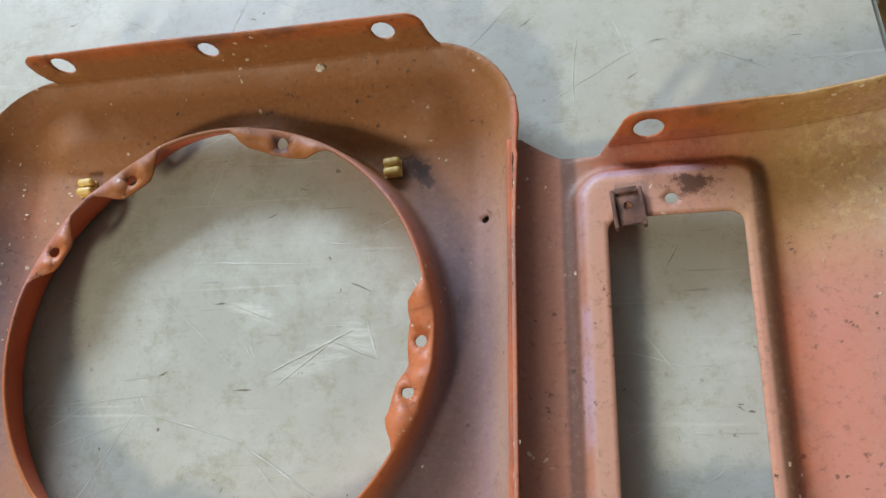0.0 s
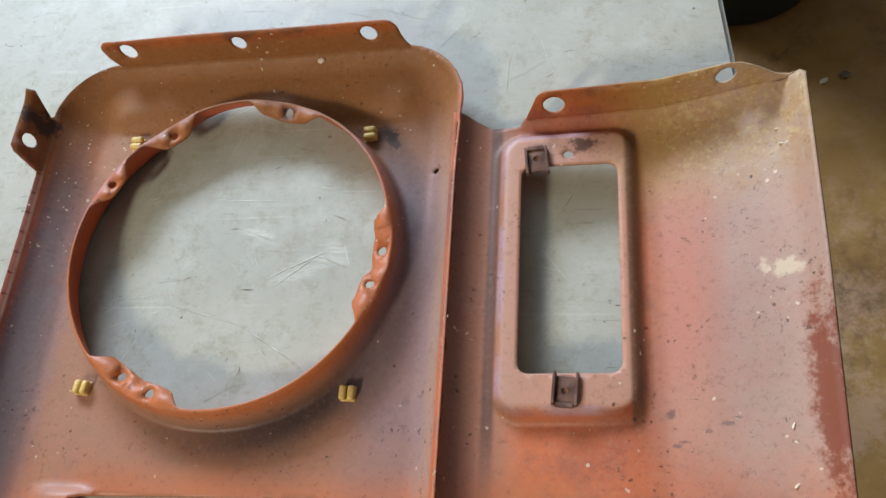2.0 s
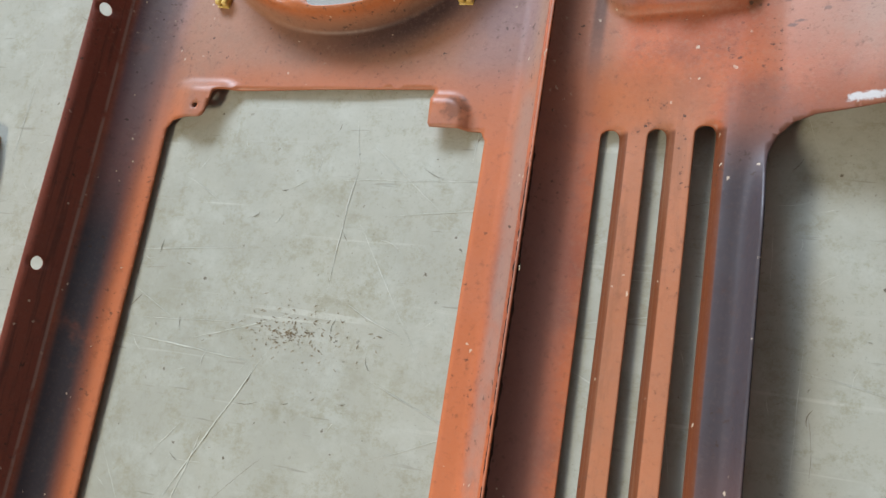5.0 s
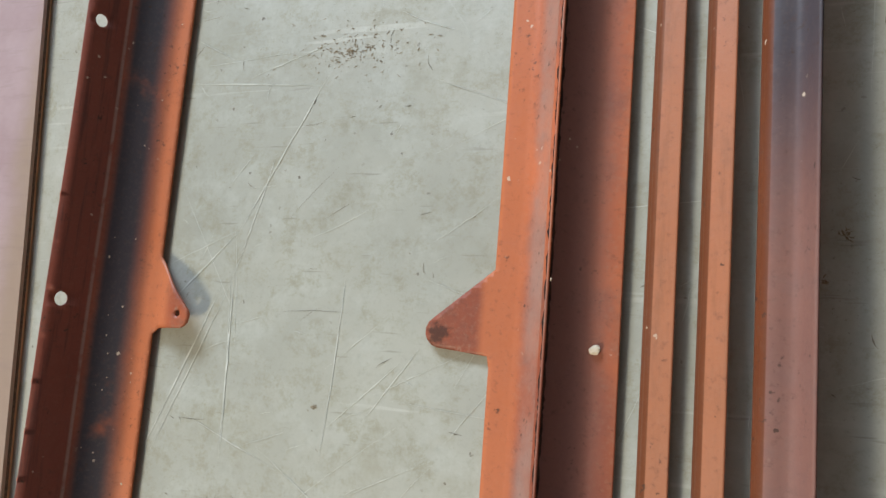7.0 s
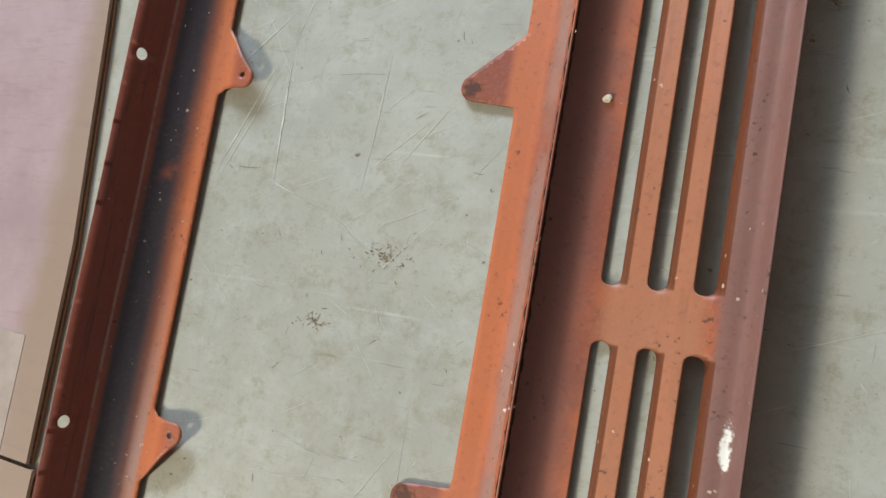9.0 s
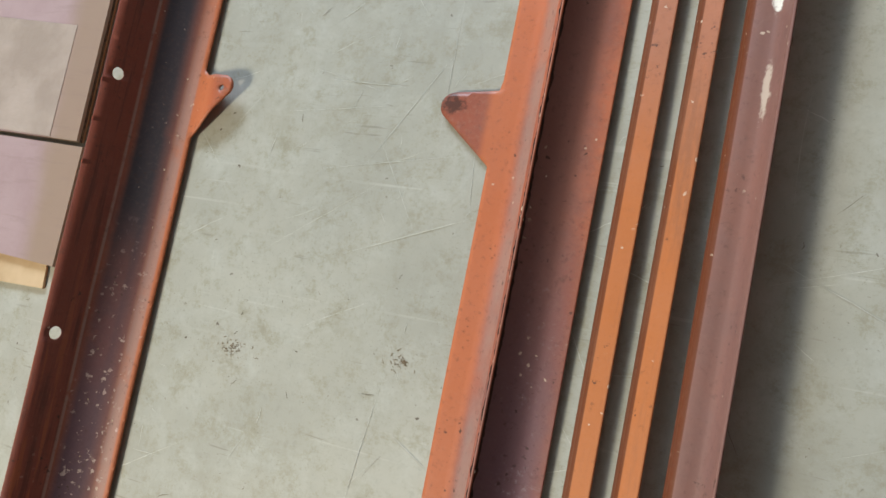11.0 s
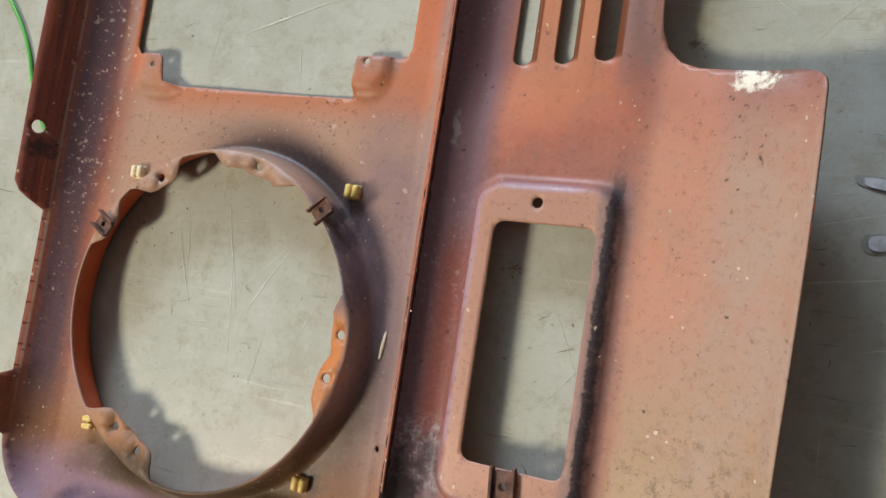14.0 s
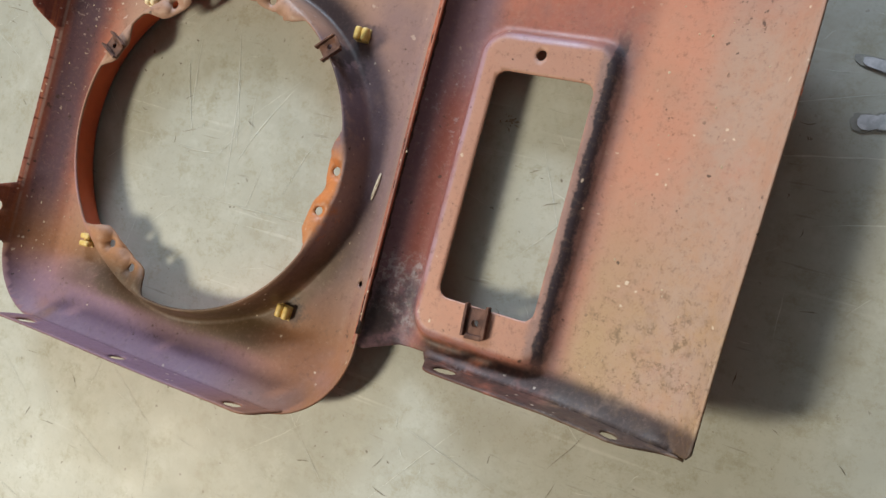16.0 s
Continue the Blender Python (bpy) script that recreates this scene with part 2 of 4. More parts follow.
    # dark orange-brown flanges with smut on them
    rim = n.math("ADD", n.ramp(y, 0.1374, 0.1380), n.math("MULTIPLY", n.ramp(x, 0.150, 0.153), n.ramp(y, 0.0878, 0.0884)))
    c = lay(c, (0.40, 0.105, 0.024), rim, 0.85)
    c = lay(c, (0.075, 0.034, 0.018), rim, patchy(36, 19.0, 0.45, 0.70), 0.65)
    # purple sheen of daylight on the far rim, painted as colour
    if face:
        c = lay(c, (0.200, 0.125, 0.185), n.math("SUBTRACT", 1.0, n.ramp(y, -1.044, -1.014)), left, n.math("SUBTRACT", 1.0, n.math("MULTIPLY", n.ramp(x, 0.03, 0.085), 0.75)), patchy(18, 3.0, 0.2, 0.5), 0.85)
    # grime under the far headlight
    if face:
        c = lay(c, (0.070, 0.042, 0.020), window(n, y, -1.040, -1.033, -1.022, -1.008), window(n, x, -0.09, -0.05, 0.05, 0.09), patchy(24, 7.3, 0.2, 0.5), 0.9)
        c = lay(c, (0.105, 0.062, 0.028), window(n, r, 0.084, 0.087, 0.095, 0.104), far_end, n.ramp(x, -0.03, 0.05), n.math("SUBTRACT", 1.0, n.ramp(y, -0.99, -0.95)), patchy(40, 7.9, 0.2, 0.5), 0.75)
    # the flaps: salmon, then yellow dust, then paler and greyer towards the free edge
    if not face:
        flap = n.math("MULTIPLY", n.ramp(x, 0.212, 0.226), ends)
        c = lay(c, (0.43, 0.215, 0.155), n.math("MULTIPLY", n.ramp(x, 0.205, 0.226), ends), patchy(11, 4.4, 0.1, 0.5), 0.85)
        c = lay(c, (0.37, 0.220, 0.150), flap, far_end, patchy(24, 4.9, 0.15, 0.5), 0.75)
        c = lay(c, (0.365, 0.240, 0.190), n.ramp(x, 0.228, 0.258), ends, near_end, patchy(17, 38.0, 0.1, 0.5), 0.65)
        c = lay(c, (0.34, 0.195, 0.050), n.ramp(x, 0.180, 0.225), n.ramp(y, 0.015, 0.070), patchy(30, 1.2, 0.2, 0.5), 0.85)
        c = lay(c, (0.36, 0.235, 0.125), flap, n.math("SUBTRACT", 1.0, n.ramp(y, -0.985, -0.905)), patchy(34, 1.9, 0.22, 0.6), 0.85)
        c = lay(c, (0.145, 0.080, 0.035), flap, n.math("SUBTRACT", 1.0, n.ramp(y, -1.0, -0.93)), patchy(75, 2.9, 0.54, 0.68), 0.75)
        c = lay(c, (0.365, 0.255, 0.200), n.ramp(x, 0.222, 0.262), ends, n.ramp(n.noise(60, 7, 0.8, shift=2.2), 0.34, 0.62), 0.7)
        c = lay(c, (0.47, 0.115, 0.075), window(n, x, 0.212, 0.224, 0.238, 0.252), window(n, y, -0.075, -0.03, 0.03, 0.058), patchy(18, 20.0, 0.2, 0.6), 0.3)
        c = lay(c, (0.215, 0.105, 0.098), window(n, x, 0.232, 0.248, 0.262, 0.276), window(n, y, -0.10, -0.06, 0.01, 0.05), patchy(20, 21.0, 0.25, 0.6), 0.25)
        c = lay(c, (0.50, 0.20, 0.125), window(n, x, 0.212, 0.224, 0.238, 0.256), window(n, y, -0.95, -0.90, -0.80, -0.77), patchy(26, 22.0, 0.2, 0.6), 0.65)
    # dark bands along the side and end of the oblong collars
    if not face:
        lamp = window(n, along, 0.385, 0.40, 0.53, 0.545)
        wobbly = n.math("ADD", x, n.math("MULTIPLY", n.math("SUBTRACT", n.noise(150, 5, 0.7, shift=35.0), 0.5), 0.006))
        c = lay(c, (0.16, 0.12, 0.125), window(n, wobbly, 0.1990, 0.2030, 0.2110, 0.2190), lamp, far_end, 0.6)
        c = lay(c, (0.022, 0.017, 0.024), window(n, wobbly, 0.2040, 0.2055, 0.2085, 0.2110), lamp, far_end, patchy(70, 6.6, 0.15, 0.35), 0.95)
        c = lay(c, (0.045, 0.028, 0.024), window(n, y, -1.016, -1.011, -1.003, -0.997), n.ramp(x, 0.14, 0.155), patchy(45, 6.2, 0.2, 0.5), 0.9)
        c = lay(c, (0.34, 0.30, 0.31), window(n, x, 0.121, 0.124, 0.140, 0.146), window(n, y, -1.006, -0.998, -0.975, -0.962), n.ramp(n.noise(260, 6, 0.8, shift=36.0), 0.47, 0.60), 0.8)
        c = lay(c, (0.030, 0.024, 0.034), window(n, x, 0.121, 0.124, 0.138, 0.150), window(n, y, -1.016, -1.008, -0.985, -0.970), patchy(120, 37.0, 0.35, 0.6), 0.75)
        c = lay(c, (0.105, 0.050, 0.024), window(n, x, 0.2040, 0.2060, 0.2090, 0.2125), lamp, near_end, patchy(50, 6.9, 0.15, 0.45), 0.85)
    # clotted yellow dust in the corner of the near flap, and a fine mottling over all
    if not face:
        c = lay(c, (0.56, 0.43, 0.20), n.ramp(x, 0.205, 0.240), n.ramp(y, 0.030, 0.070), n.ramp(n.noise(260, 5, 0.75, shift=13.0), 0.47, 0.68), 0.55)
    c = lay(c, (0.085, 0.040, 0.030), n.ramp(n.noise(260, 4, 0.75, shift=9.3), 0.54, 0.75), 0.42)
    # chips along the far slope, and rust-orange slats towards that end
    if face:
        c = lay(c, (0.60, 0.48, 0.42), window(n, x, -0.117, -0.111, -0.098, -0.088), window(n, y, -0.93, -0.86, -0.72, -0.62), patchy(210, 24.0, 0.60, 0.65), 0.65)
        c = lay(c, (0.62, 0.47, 0.42), window(n, x, -0.122, -0.112, -0.088, -0.070), window(n, y, -0.93, -0.88, -0.76, -0.66), n.ramp(n.noise(190, 2, 0.5, shift=44.0), 0.690, 0.710), 0.65)
        c = lay(c, (0.58, 0.45, 0.38), far_end, n.ramp(y, -1.0, -0.97), n.ramp(n.noise(240, 2, 0.4, shift=45.0), 0.725, 0.745), 0.5)
    if not face:
        c = lay(c, (0.50, 0.155, 0.034), n.math("ADD", window(n, x, 0.1590, 0.1600, 0.1670, 0.1690), window(n, x, 0.1795, 0.1805, 0.1870, 0.1890)), window(n, y, -0.79, -0.72, -0.60, -0.52), 0.7)
        c = lay(c, (0.24, 0.100, 0.050), window(n, x, 0.1580, 0.1590, 0.1890, 0.1900), inside, n.ramp(n.noise(70, 6, 0.75, at=n.stretch(1.0, 0.12, 1.0), shift=46.0), 0.46, 0.66), 0.6)
    # blotchy chalking and grime, strongest at both ends
    c = lay(c, (0.44, 0.29, 0.21), n.ramp(n.noise(420, 6, 0.8, shift=25.0), 0.48, 0.70), n.math("ADD", 0.25, n.math("MULTIPLY", ends, 0.5)), 0.24)
    c = lay(c, (0.095, 0.045, 0.030), n.ramp(n.noise(300, 6, 0.8, shift=26.0), 0.52, 0.72), n.math("ADD", 0.3, n.math("MULTIPLY", ends, 0.7)), 0.34)
    if not face:
        pitted = n.math("MULTIPLY", n.math("MULTIPLY", n.ramp(x, 0.20, 0.225), n.math("SUBTRACT", 1.0, n.ramp(y, -0.985, -0.90))), n.ramp(n.noise(190, 7, 0.85, shift=33.0), 0.53, 0.64))
        c = lay(c, (0.130, 0.078, 0.042), pitted, 0.75)
    c = lay(c, (0.055, 0.030, 0.022), patchy(330, 27.0, 0.60, 0.68), patchy(24, 28.0, 0.48, 0.62), 0.8)
    # specks of filler and bare spots
    v = n.make("ShaderNodeTexVoronoi")
    warp = n.make("ShaderNodeVectorMath")
    warp.operation = "MULTIPLY_ADD"
    wobble = n.make("ShaderNodeTexNoise")
    n.link(n.pos, wobble.inputs["Vector"])
    wobble.inputs["Scale"].default_value = 500
    n.link(wobble.outputs["Color"], warp.inputs[0])
    warp.inputs[1].default_value = (0.0026, 0.0026, 0.0026)
    n.link(n.pos, warp.inputs[2])
    n.link(warp.outputs[0], v.inputs["Vector"])
    v.inputs["Scale"].default_value = 170
    speck = n.math("MULTIPLY", n.math("LESS_THAN", v.outputs["Distance"], 0.13), n.ramp(n.noise(30, 3, shift=7.0), 0.56, 0.62))
    c = n.mix(n.math("MULTIPLY", speck, 0.75), c, (0.62, 0.50, 0.38))
    v2 = n.make("ShaderNodeTexVoronoi")
    n.link(warp.outputs[0], v2.inputs["Vector"])
    v2.inputs["Scale"].default_value = 123
    dark = n.math("MULTIPLY", n.math("LESS_THAN", v2.outputs["Distance"], 0.10), n.ramp(n.noise(22, 3, shift=4.0), 0.52, 0.6))
    c = n.mix(n.math("MULTIPLY", dark, 0.8), c, (0.05, 0.028, 0.02))
    # spilt filler, bare metal, drips, shaded smears and a painted gutter highlight, each in its place
    ragged = n.math("MULTIPLY", n.math("SUBTRACT", n.noise(160, 5, 0.75, shift=12.0), 0.5), 0.020)
    for cx, cy, rx, ry, tone, force in FACE_SPOTS if face else VALANCE_SPOTS:
        dx = n.math("DIVIDE", n.math("SUBTRACT", x, cx), rx)
        dy = n.math("DIVIDE", n.math("SUBTRACT", y, cy), ry)
        d = n.math("SQRT", n.math("ADD", n.math("MULTIPLY", dx, dx), n.math("MULTIPLY", dy, dy)))
        d = n.math("ADD", d, n.math("DIVIDE", ragged, max(0.0055, min(rx, ry))))
        c = n.mix(n.math("MULTIPLY", n.math("SUBTRACT", 1.0, n.ramp(d, 0.45, 1.12)), force), c, tone)
    n.bump(n.math("ADD", n.noise(700, 3, 0.7), n.math("MULTIPLY", n.noise(120, 4), 0.2)), 0.16, 0.0005)
    rough = n.math("ADD", 0.40, n.math("MULTIPLY", n.ramp(mid, 0.3, 0.7), 0.20))
    n.bsdf.inputs["Specular IOR Level"].default_value = 0.36
    n.bsdf.inputs["Coat Weight"].default_value, n.bsdf.inputs["Coat Roughness"].default_value = 0.04, 0.30
    return n.done(c, n.math("ADD", rough, n.math("MULTIPLY", dust, 0.15)))


def paint_front():
    n = Nodes("orange_red_paint")
    c = n.mix(n.ramp(n.noise(30, 4), 0.35, 0.7), (0.60, 0.120, 0.042), (0.46, 0.085, 0.032))
    return n.done(c, 0.38)


def table_metal():
    """Grey-green sheet metal, smudged and spotted."""
    n = Nodes("scratched_grey_sheet_metal")
    c = n.mix(n.ramp(n.noise(5, 5, 0.7), 0.3, 0.7), (0.335, 0.335, 0.285), (0.425, 0.422, 0.360))
    c = n.mix(n.math("MULTIPLY", n.ramp(n.noise(42, 6, 0.75, shift=2.0), 0.45, 0.72), 0.45), c, (0.49, 0.51, 0.465))
    c = n.mix(n.math("MULTIPLY", n.ramp(n.noise(15, 6, 0.75, shift=6.0), 0.53, 0.72), 0.5), c, (0.27, 0.255, 0.180))
    c = n.mix(n.math("MULTIPLY", n.ramp(n.noise(210, 4, 0.8, shift=6.0), 0.5, 0.78), 0.35), c, (0.24, 0.24, 0.20))
    for k, (rot, scale, lo) in enumerate(((12, 22, 0.66), (57, 26, 0.67), (-38, 20, 0.67), (84, 24, 0.66), (-70, 34, 0.68))):
        line = n.noise(scale, 3, 0.55, at=n.stretch(0.22, 8.0, 1, rot), shift=1.0 + k * 3.7)
        gate = n.ramp(n.noise(9, 3, shift=11.0 + k), 0.46, 0.62)
        pale = n.math("MULTIPLY", n.ramp(line, lo, lo + 0.06), gate)
        c = n.mix(n.math("MULTIPLY", pale, 0.30), c, (0.62, 0.63, 0.57))
    for k, (rot, scale) in enumerate(((20, 70), (-60, 80), (80, 90))):
        line = n.noise(scale, 2, 0.5, at=n.stretch(0.35, 5.0, 1, rot), shift=31.0 + k * 3.7)
        gate = n.ramp(n.noise(14, 3, shift=21.0 + k), 0.5, 0.6)
        c = n.mix(n.math("MULTIPLY", n.math("MULTIPLY", n.ramp(line, 0.69, 0.74), gate), 0.35), c, (0.12, 0.11, 0.08))
    c = n.mix(n.math("MULTIPLY", n.ramp(n.noise(55, 7, 0.85, shift=14.0), 0.48, 0.66), 0.55), c, (0.255, 0.235, 0.150))
    c = n.mix(n.math("MULTIPLY", n.ramp(n.noise(520, 3, 0.8, shift=15.0), 0.60, 0.72), n.math("MULTIPLY", n.ramp(n.noise(12, 4, shift=16.0), 0.42, 0.62), 0.5)), c, (0.10, 0.085, 0.055))
    # scraped patches, streaked along their length
    x, y, _ = n.xyz()
    for k, (px, py, size, across, rot) in enumerate(((0.012, 0.033, 0.014, 0.0030, -17), (0.043, 0.014, 0.022, 0.0060, 24), (0.058, 0.021, 0.009, 0.0050, -50), (0.226, -0.725, 0.002, 0.012, 10))):
        ca, sa = math.cos(radians(rot)), math.sin(radians(rot))
        dx, dy = n.math("SUBTRACT", x, px), n.math("SUBTRACT", y, py)
        u = n.math("DIVIDE", n.math("ADD", n.math("MULTIPLY", dx, ca), n.math("MULTIPLY", dy, sa)), size)
        w = n.math("DIVIDE", n.math("SUBTRACT", n.math("MULTIPLY", dy, ca), n.math("MULTIPLY", dx, sa)), across)
        d = n.math("SQRT", n.math("ADD", n.math("MULTIPLY", u, u), n.math("MULTIPLY", w, w)))
        streak = n.ramp(n.noise(140, 5, 0.75, at=n.stretch(0.35, 2.2, 1, -rot), shift=40.0 + k), 0.40, 0.62)
        c = n.mix(n.math("MULTIPLY", n.math("MULTIPLY", n.math("SUBTRACT", 1.0, n.ramp(d, 0.3, 1.4)), streak), 0.50), c, (0.62, 0.63, 0.58))
    v = n.make("ShaderNodeTexVoronoi")
    warp = n.make("ShaderNodeVectorMath")
    warp.operation = "MULTIPLY_ADD"
    wobble = n.make("ShaderNodeTexNoise")
    n.link(n.pos, wobble.inputs["Vector"])
    wobble.inputs["Scale"].default_value = 600
    n.link(wobble.outputs["Color"], warp.inputs[0])
    warp.inputs[1].default_value = (0.003, 0.003, 0.003)
    n.link(n.pos, warp.inputs[2])
    n.link(warp.outputs[0], v.inputs["Vector"])
    v.inputs["Scale"].default_value = 95
    dark = n.math("MULTIPLY", n.math("LESS_THAN", v.outputs["Distance"], 0.075), n.ramp(n.noise(16, 3, shift=4.0), 0.47, 0.6))
    c = n.mix(n.math("MULTIPLY", dark, 0.8), c, (0.09, 0.065, 0.04))
    n.bump(n.noise(90, 5, 0.7), 0.12, 0.0006)
    return n.done(c, n.math("ADD", 0.36, n.math("MULTIPLY", n.noise(25, 4, shift=9.0), 0.22)))


def plain(name, a, b, scale, rough, metal=0.0, bump=0.0, size=0.001):
    n = Nodes(name)
    if bump:
        n.bump(n.noise(scale * 4, 4, 0.7), bump, size)
    return n.done(n.mix(n.ramp(n.noise(scale, 4), 0.35, 0.68), a, b), rough, metal)


def floor_brown():
    n = Nodes("oil_stained_concrete")
    c = n.mix(n.ramp(n.noise(2.2, 5, 0.7), 0.35, 0.66), (0.20, 0.095, 0.020), (0.36, 0.200, 0.052))
    south = n.math("SUBTRACT", 1.0, n.ramp(n.math("ADD", n.xyz()[1], n.math("MULTIPLY", n.noise(1.4, 4, shift=9.0), 1.6)), 0.2, 1.7))
    worn = n.math("MULTIPLY", n.ramp(n.noise(9, 8, 0.78, shift=5.0), 0.44, 0.60), n.math("ADD", 0.12, n.math("MULTIPLY", south, 0.7)))
    c = n.mix(worn, c, (0.54, 0.34, 0.23))
    c = n.mix(n.math("MULTIPLY", n.ramp(n.noise(6, 7, 0.75, shift=3.0), 0.53, 0.70), 0.8), c, (0.10, 0.050, 0.020))
    c = n.mix(n.math("MULTIPLY", n.ramp(n.noise(46, 7, 0.8, shift=8.0), 0.56, 0.74), 0.25), c, (0.10, 0.055, 0.026))
    n.bump(n.noise(60, 6, 0.75), 0.3, 0.004)
    return n.done(c, n.math("ADD", 0.35, n.math("MULTIPLY", n.noise(12, 5, shift=2.0), 0.35)))


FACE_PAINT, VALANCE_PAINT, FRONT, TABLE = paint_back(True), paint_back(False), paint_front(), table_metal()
RUST = plain("rusty_spring_steel", (0.085, 0.042, 0.032), (0.20, 0.10, 0.070), 160, 0.75, 0.3, 0.5)
NYLON = plain("yellowed_nylon", (0.62, 0.42, 0.11), (0.74, 0.56, 0.22), 200, 0.42)
NYLON_PALE = plain("pale_nylon", (0.70, 0.58, 0.36), (0.80, 0.72, 0.52), 200, 0.42)
FLOOR = floor_brown()
WALL = plain("workshop_wall", (0.27, 0.26, 0.245), (0.35, 0.34, 0.32), 3, 0.8)
CEILING = plain("workshop_ceiling", (0.38, 0.37, 0.35), (0.46, 0.45, 0.43), 3, 0.8)


def carton_print():
    """Pink print on brown board, rubbed bare along the free edge."""
    n = Nodes("printed_carton")
    x = n.math("ADD", n.xyz()[0], n.math("MULTIPLY", n.math("SUBTRACT", n.noise(12, 5, 0.7), 0.5), 0.03))
    c = n.mix(n.ramp(n.noise(14, 5, 0.7, shift=2.0), 0.3, 0.7), (0.34, 0.235, 0.240), (0.41, 0.300, 0.305))
    c = n.mix(n.math("MULTIPLY", n.ramp(x, -0.208, -0.186), 0.85), c, (0.30, 0.215, 0.150))
    c = n.mix(n.math("MULTIPLY", n.ramp(n.noise(240, 4, 0.7, at=n.stretch(0.15, 1.0, 1.0)), 0.5, 0.7), 0.25), c, (0.24, 0.17, 0.15))
    n.bump(n.noise(9, 3), 0.25, 0.006)
    return n.done(c, 0.6)


CARTON = carton_print()
KRAFT = plain("kraft_cardboard", (0.46, 0.32, 0.18), (0.58, 0.43, 0.26), 20, 0.8, 0, 0.2)
TAPE = plain("clear_tape", (0.36, 0.295, 0.250), (0.46, 0.385, 0.335), 24, 0.3, 0, 0.3, 0.002)
GREEN = plain("green_cable_sheath", (0.07, 0.36, 0.04), (0.11, 0.46, 0.07), 50, 0.4)
PALE = plain("dried_filler", (0.66, 0.56, 0.42), (0.80, 0.72, 0.58), 300, 0.8, 0, 0.4)
STEEL = plain("table_edge_steel", (0.30, 0.31, 0.29), (0.42, 0.43, 0.40), 30, 0.45, 0.4)


# ---- mesh helpers ----
def part(name, bm, material, parent=None, label="", smooth=False):
    mesh = bpy.data.meshes.new(name)
    bm.to_mesh(mesh)
    bm.free()
    for m in material if isinstance(material, (list, tuple)) else [material]:
        mesh.materials.append(m)
    if smooth:
        mesh.polygons.foreach_set("use_smooth", [True] * len(mesh.polygons))
    ob = new(name, mesh)
    if parent:
        ob.parent = parent
    if label:
        ob["label"] = label
    return ob


def box_mesh(bm, x0, x1, y0, y1, z0, z1, bevel=0.0):
    made = bmesh.ops.create_cube(bm, size=1.0)["verts"]
    bmesh.ops.scale(bm, vec=(x1 - x0, y1 - y0, z1 - z0), verts=made)
    bmesh.ops.translate(bm, vec=((x0 + x1) / 2, (y0 + y1) / 2, (z0 + z1) / 2), verts=made)
    if bevel:
        edges = list({e for v in made for e in v.link_edges})
        bmesh.ops.bevel(bm, geom=edges, offset=bevel, segments=2, affect="EDGES", profile=0.6)
    return bm


def arc(cx, cy, r, a0, a1, n):
    return [(cx + r * math.cos(radians(a0 + (a1 - a0) * k / n)), cy + r * math.sin(radians(a0 + (a1 - a0) * k / n))) for k in range(n + 1)]


def rounded(x0, x1, y0, y1, r, n=4):
    return arc(x1 - r, y1 - r, r, 0, 90, n) + arc(x0 + r, y1 - r, r, 90, 180, n) + arc(x0 + r, y0 + r, r, 180, 270, n) + arc(x1 - r, y0 + r, r, 270, 360, n)


def dense(loop, step):
    """The closed loop with its long sides divided."""
    out = []
    for (xa, ya), (xb, yb) in zip(loop, loop[1:] + loop[:1]):
        n = max(1, int(math.hypot(xb - xa, yb - ya) / step))
        out += [(xa + (xb - xa) * k / n, ya + (yb - ya) * k / n) for k in range(n)]
    return out


def within(px, py, loop):
    """Which of the points lie in the loop."""
    inside = np.zeros(len(px), bool)
    for (xa, ya), (xb, yb) in zip(loop, loop[1:] + loop[:1]):
        if ya != yb:
            inside ^= ((ya > py) != (yb > py)) & (px < (xb - xa) * (py - ya) / (yb - ya) + xa)
    return inside


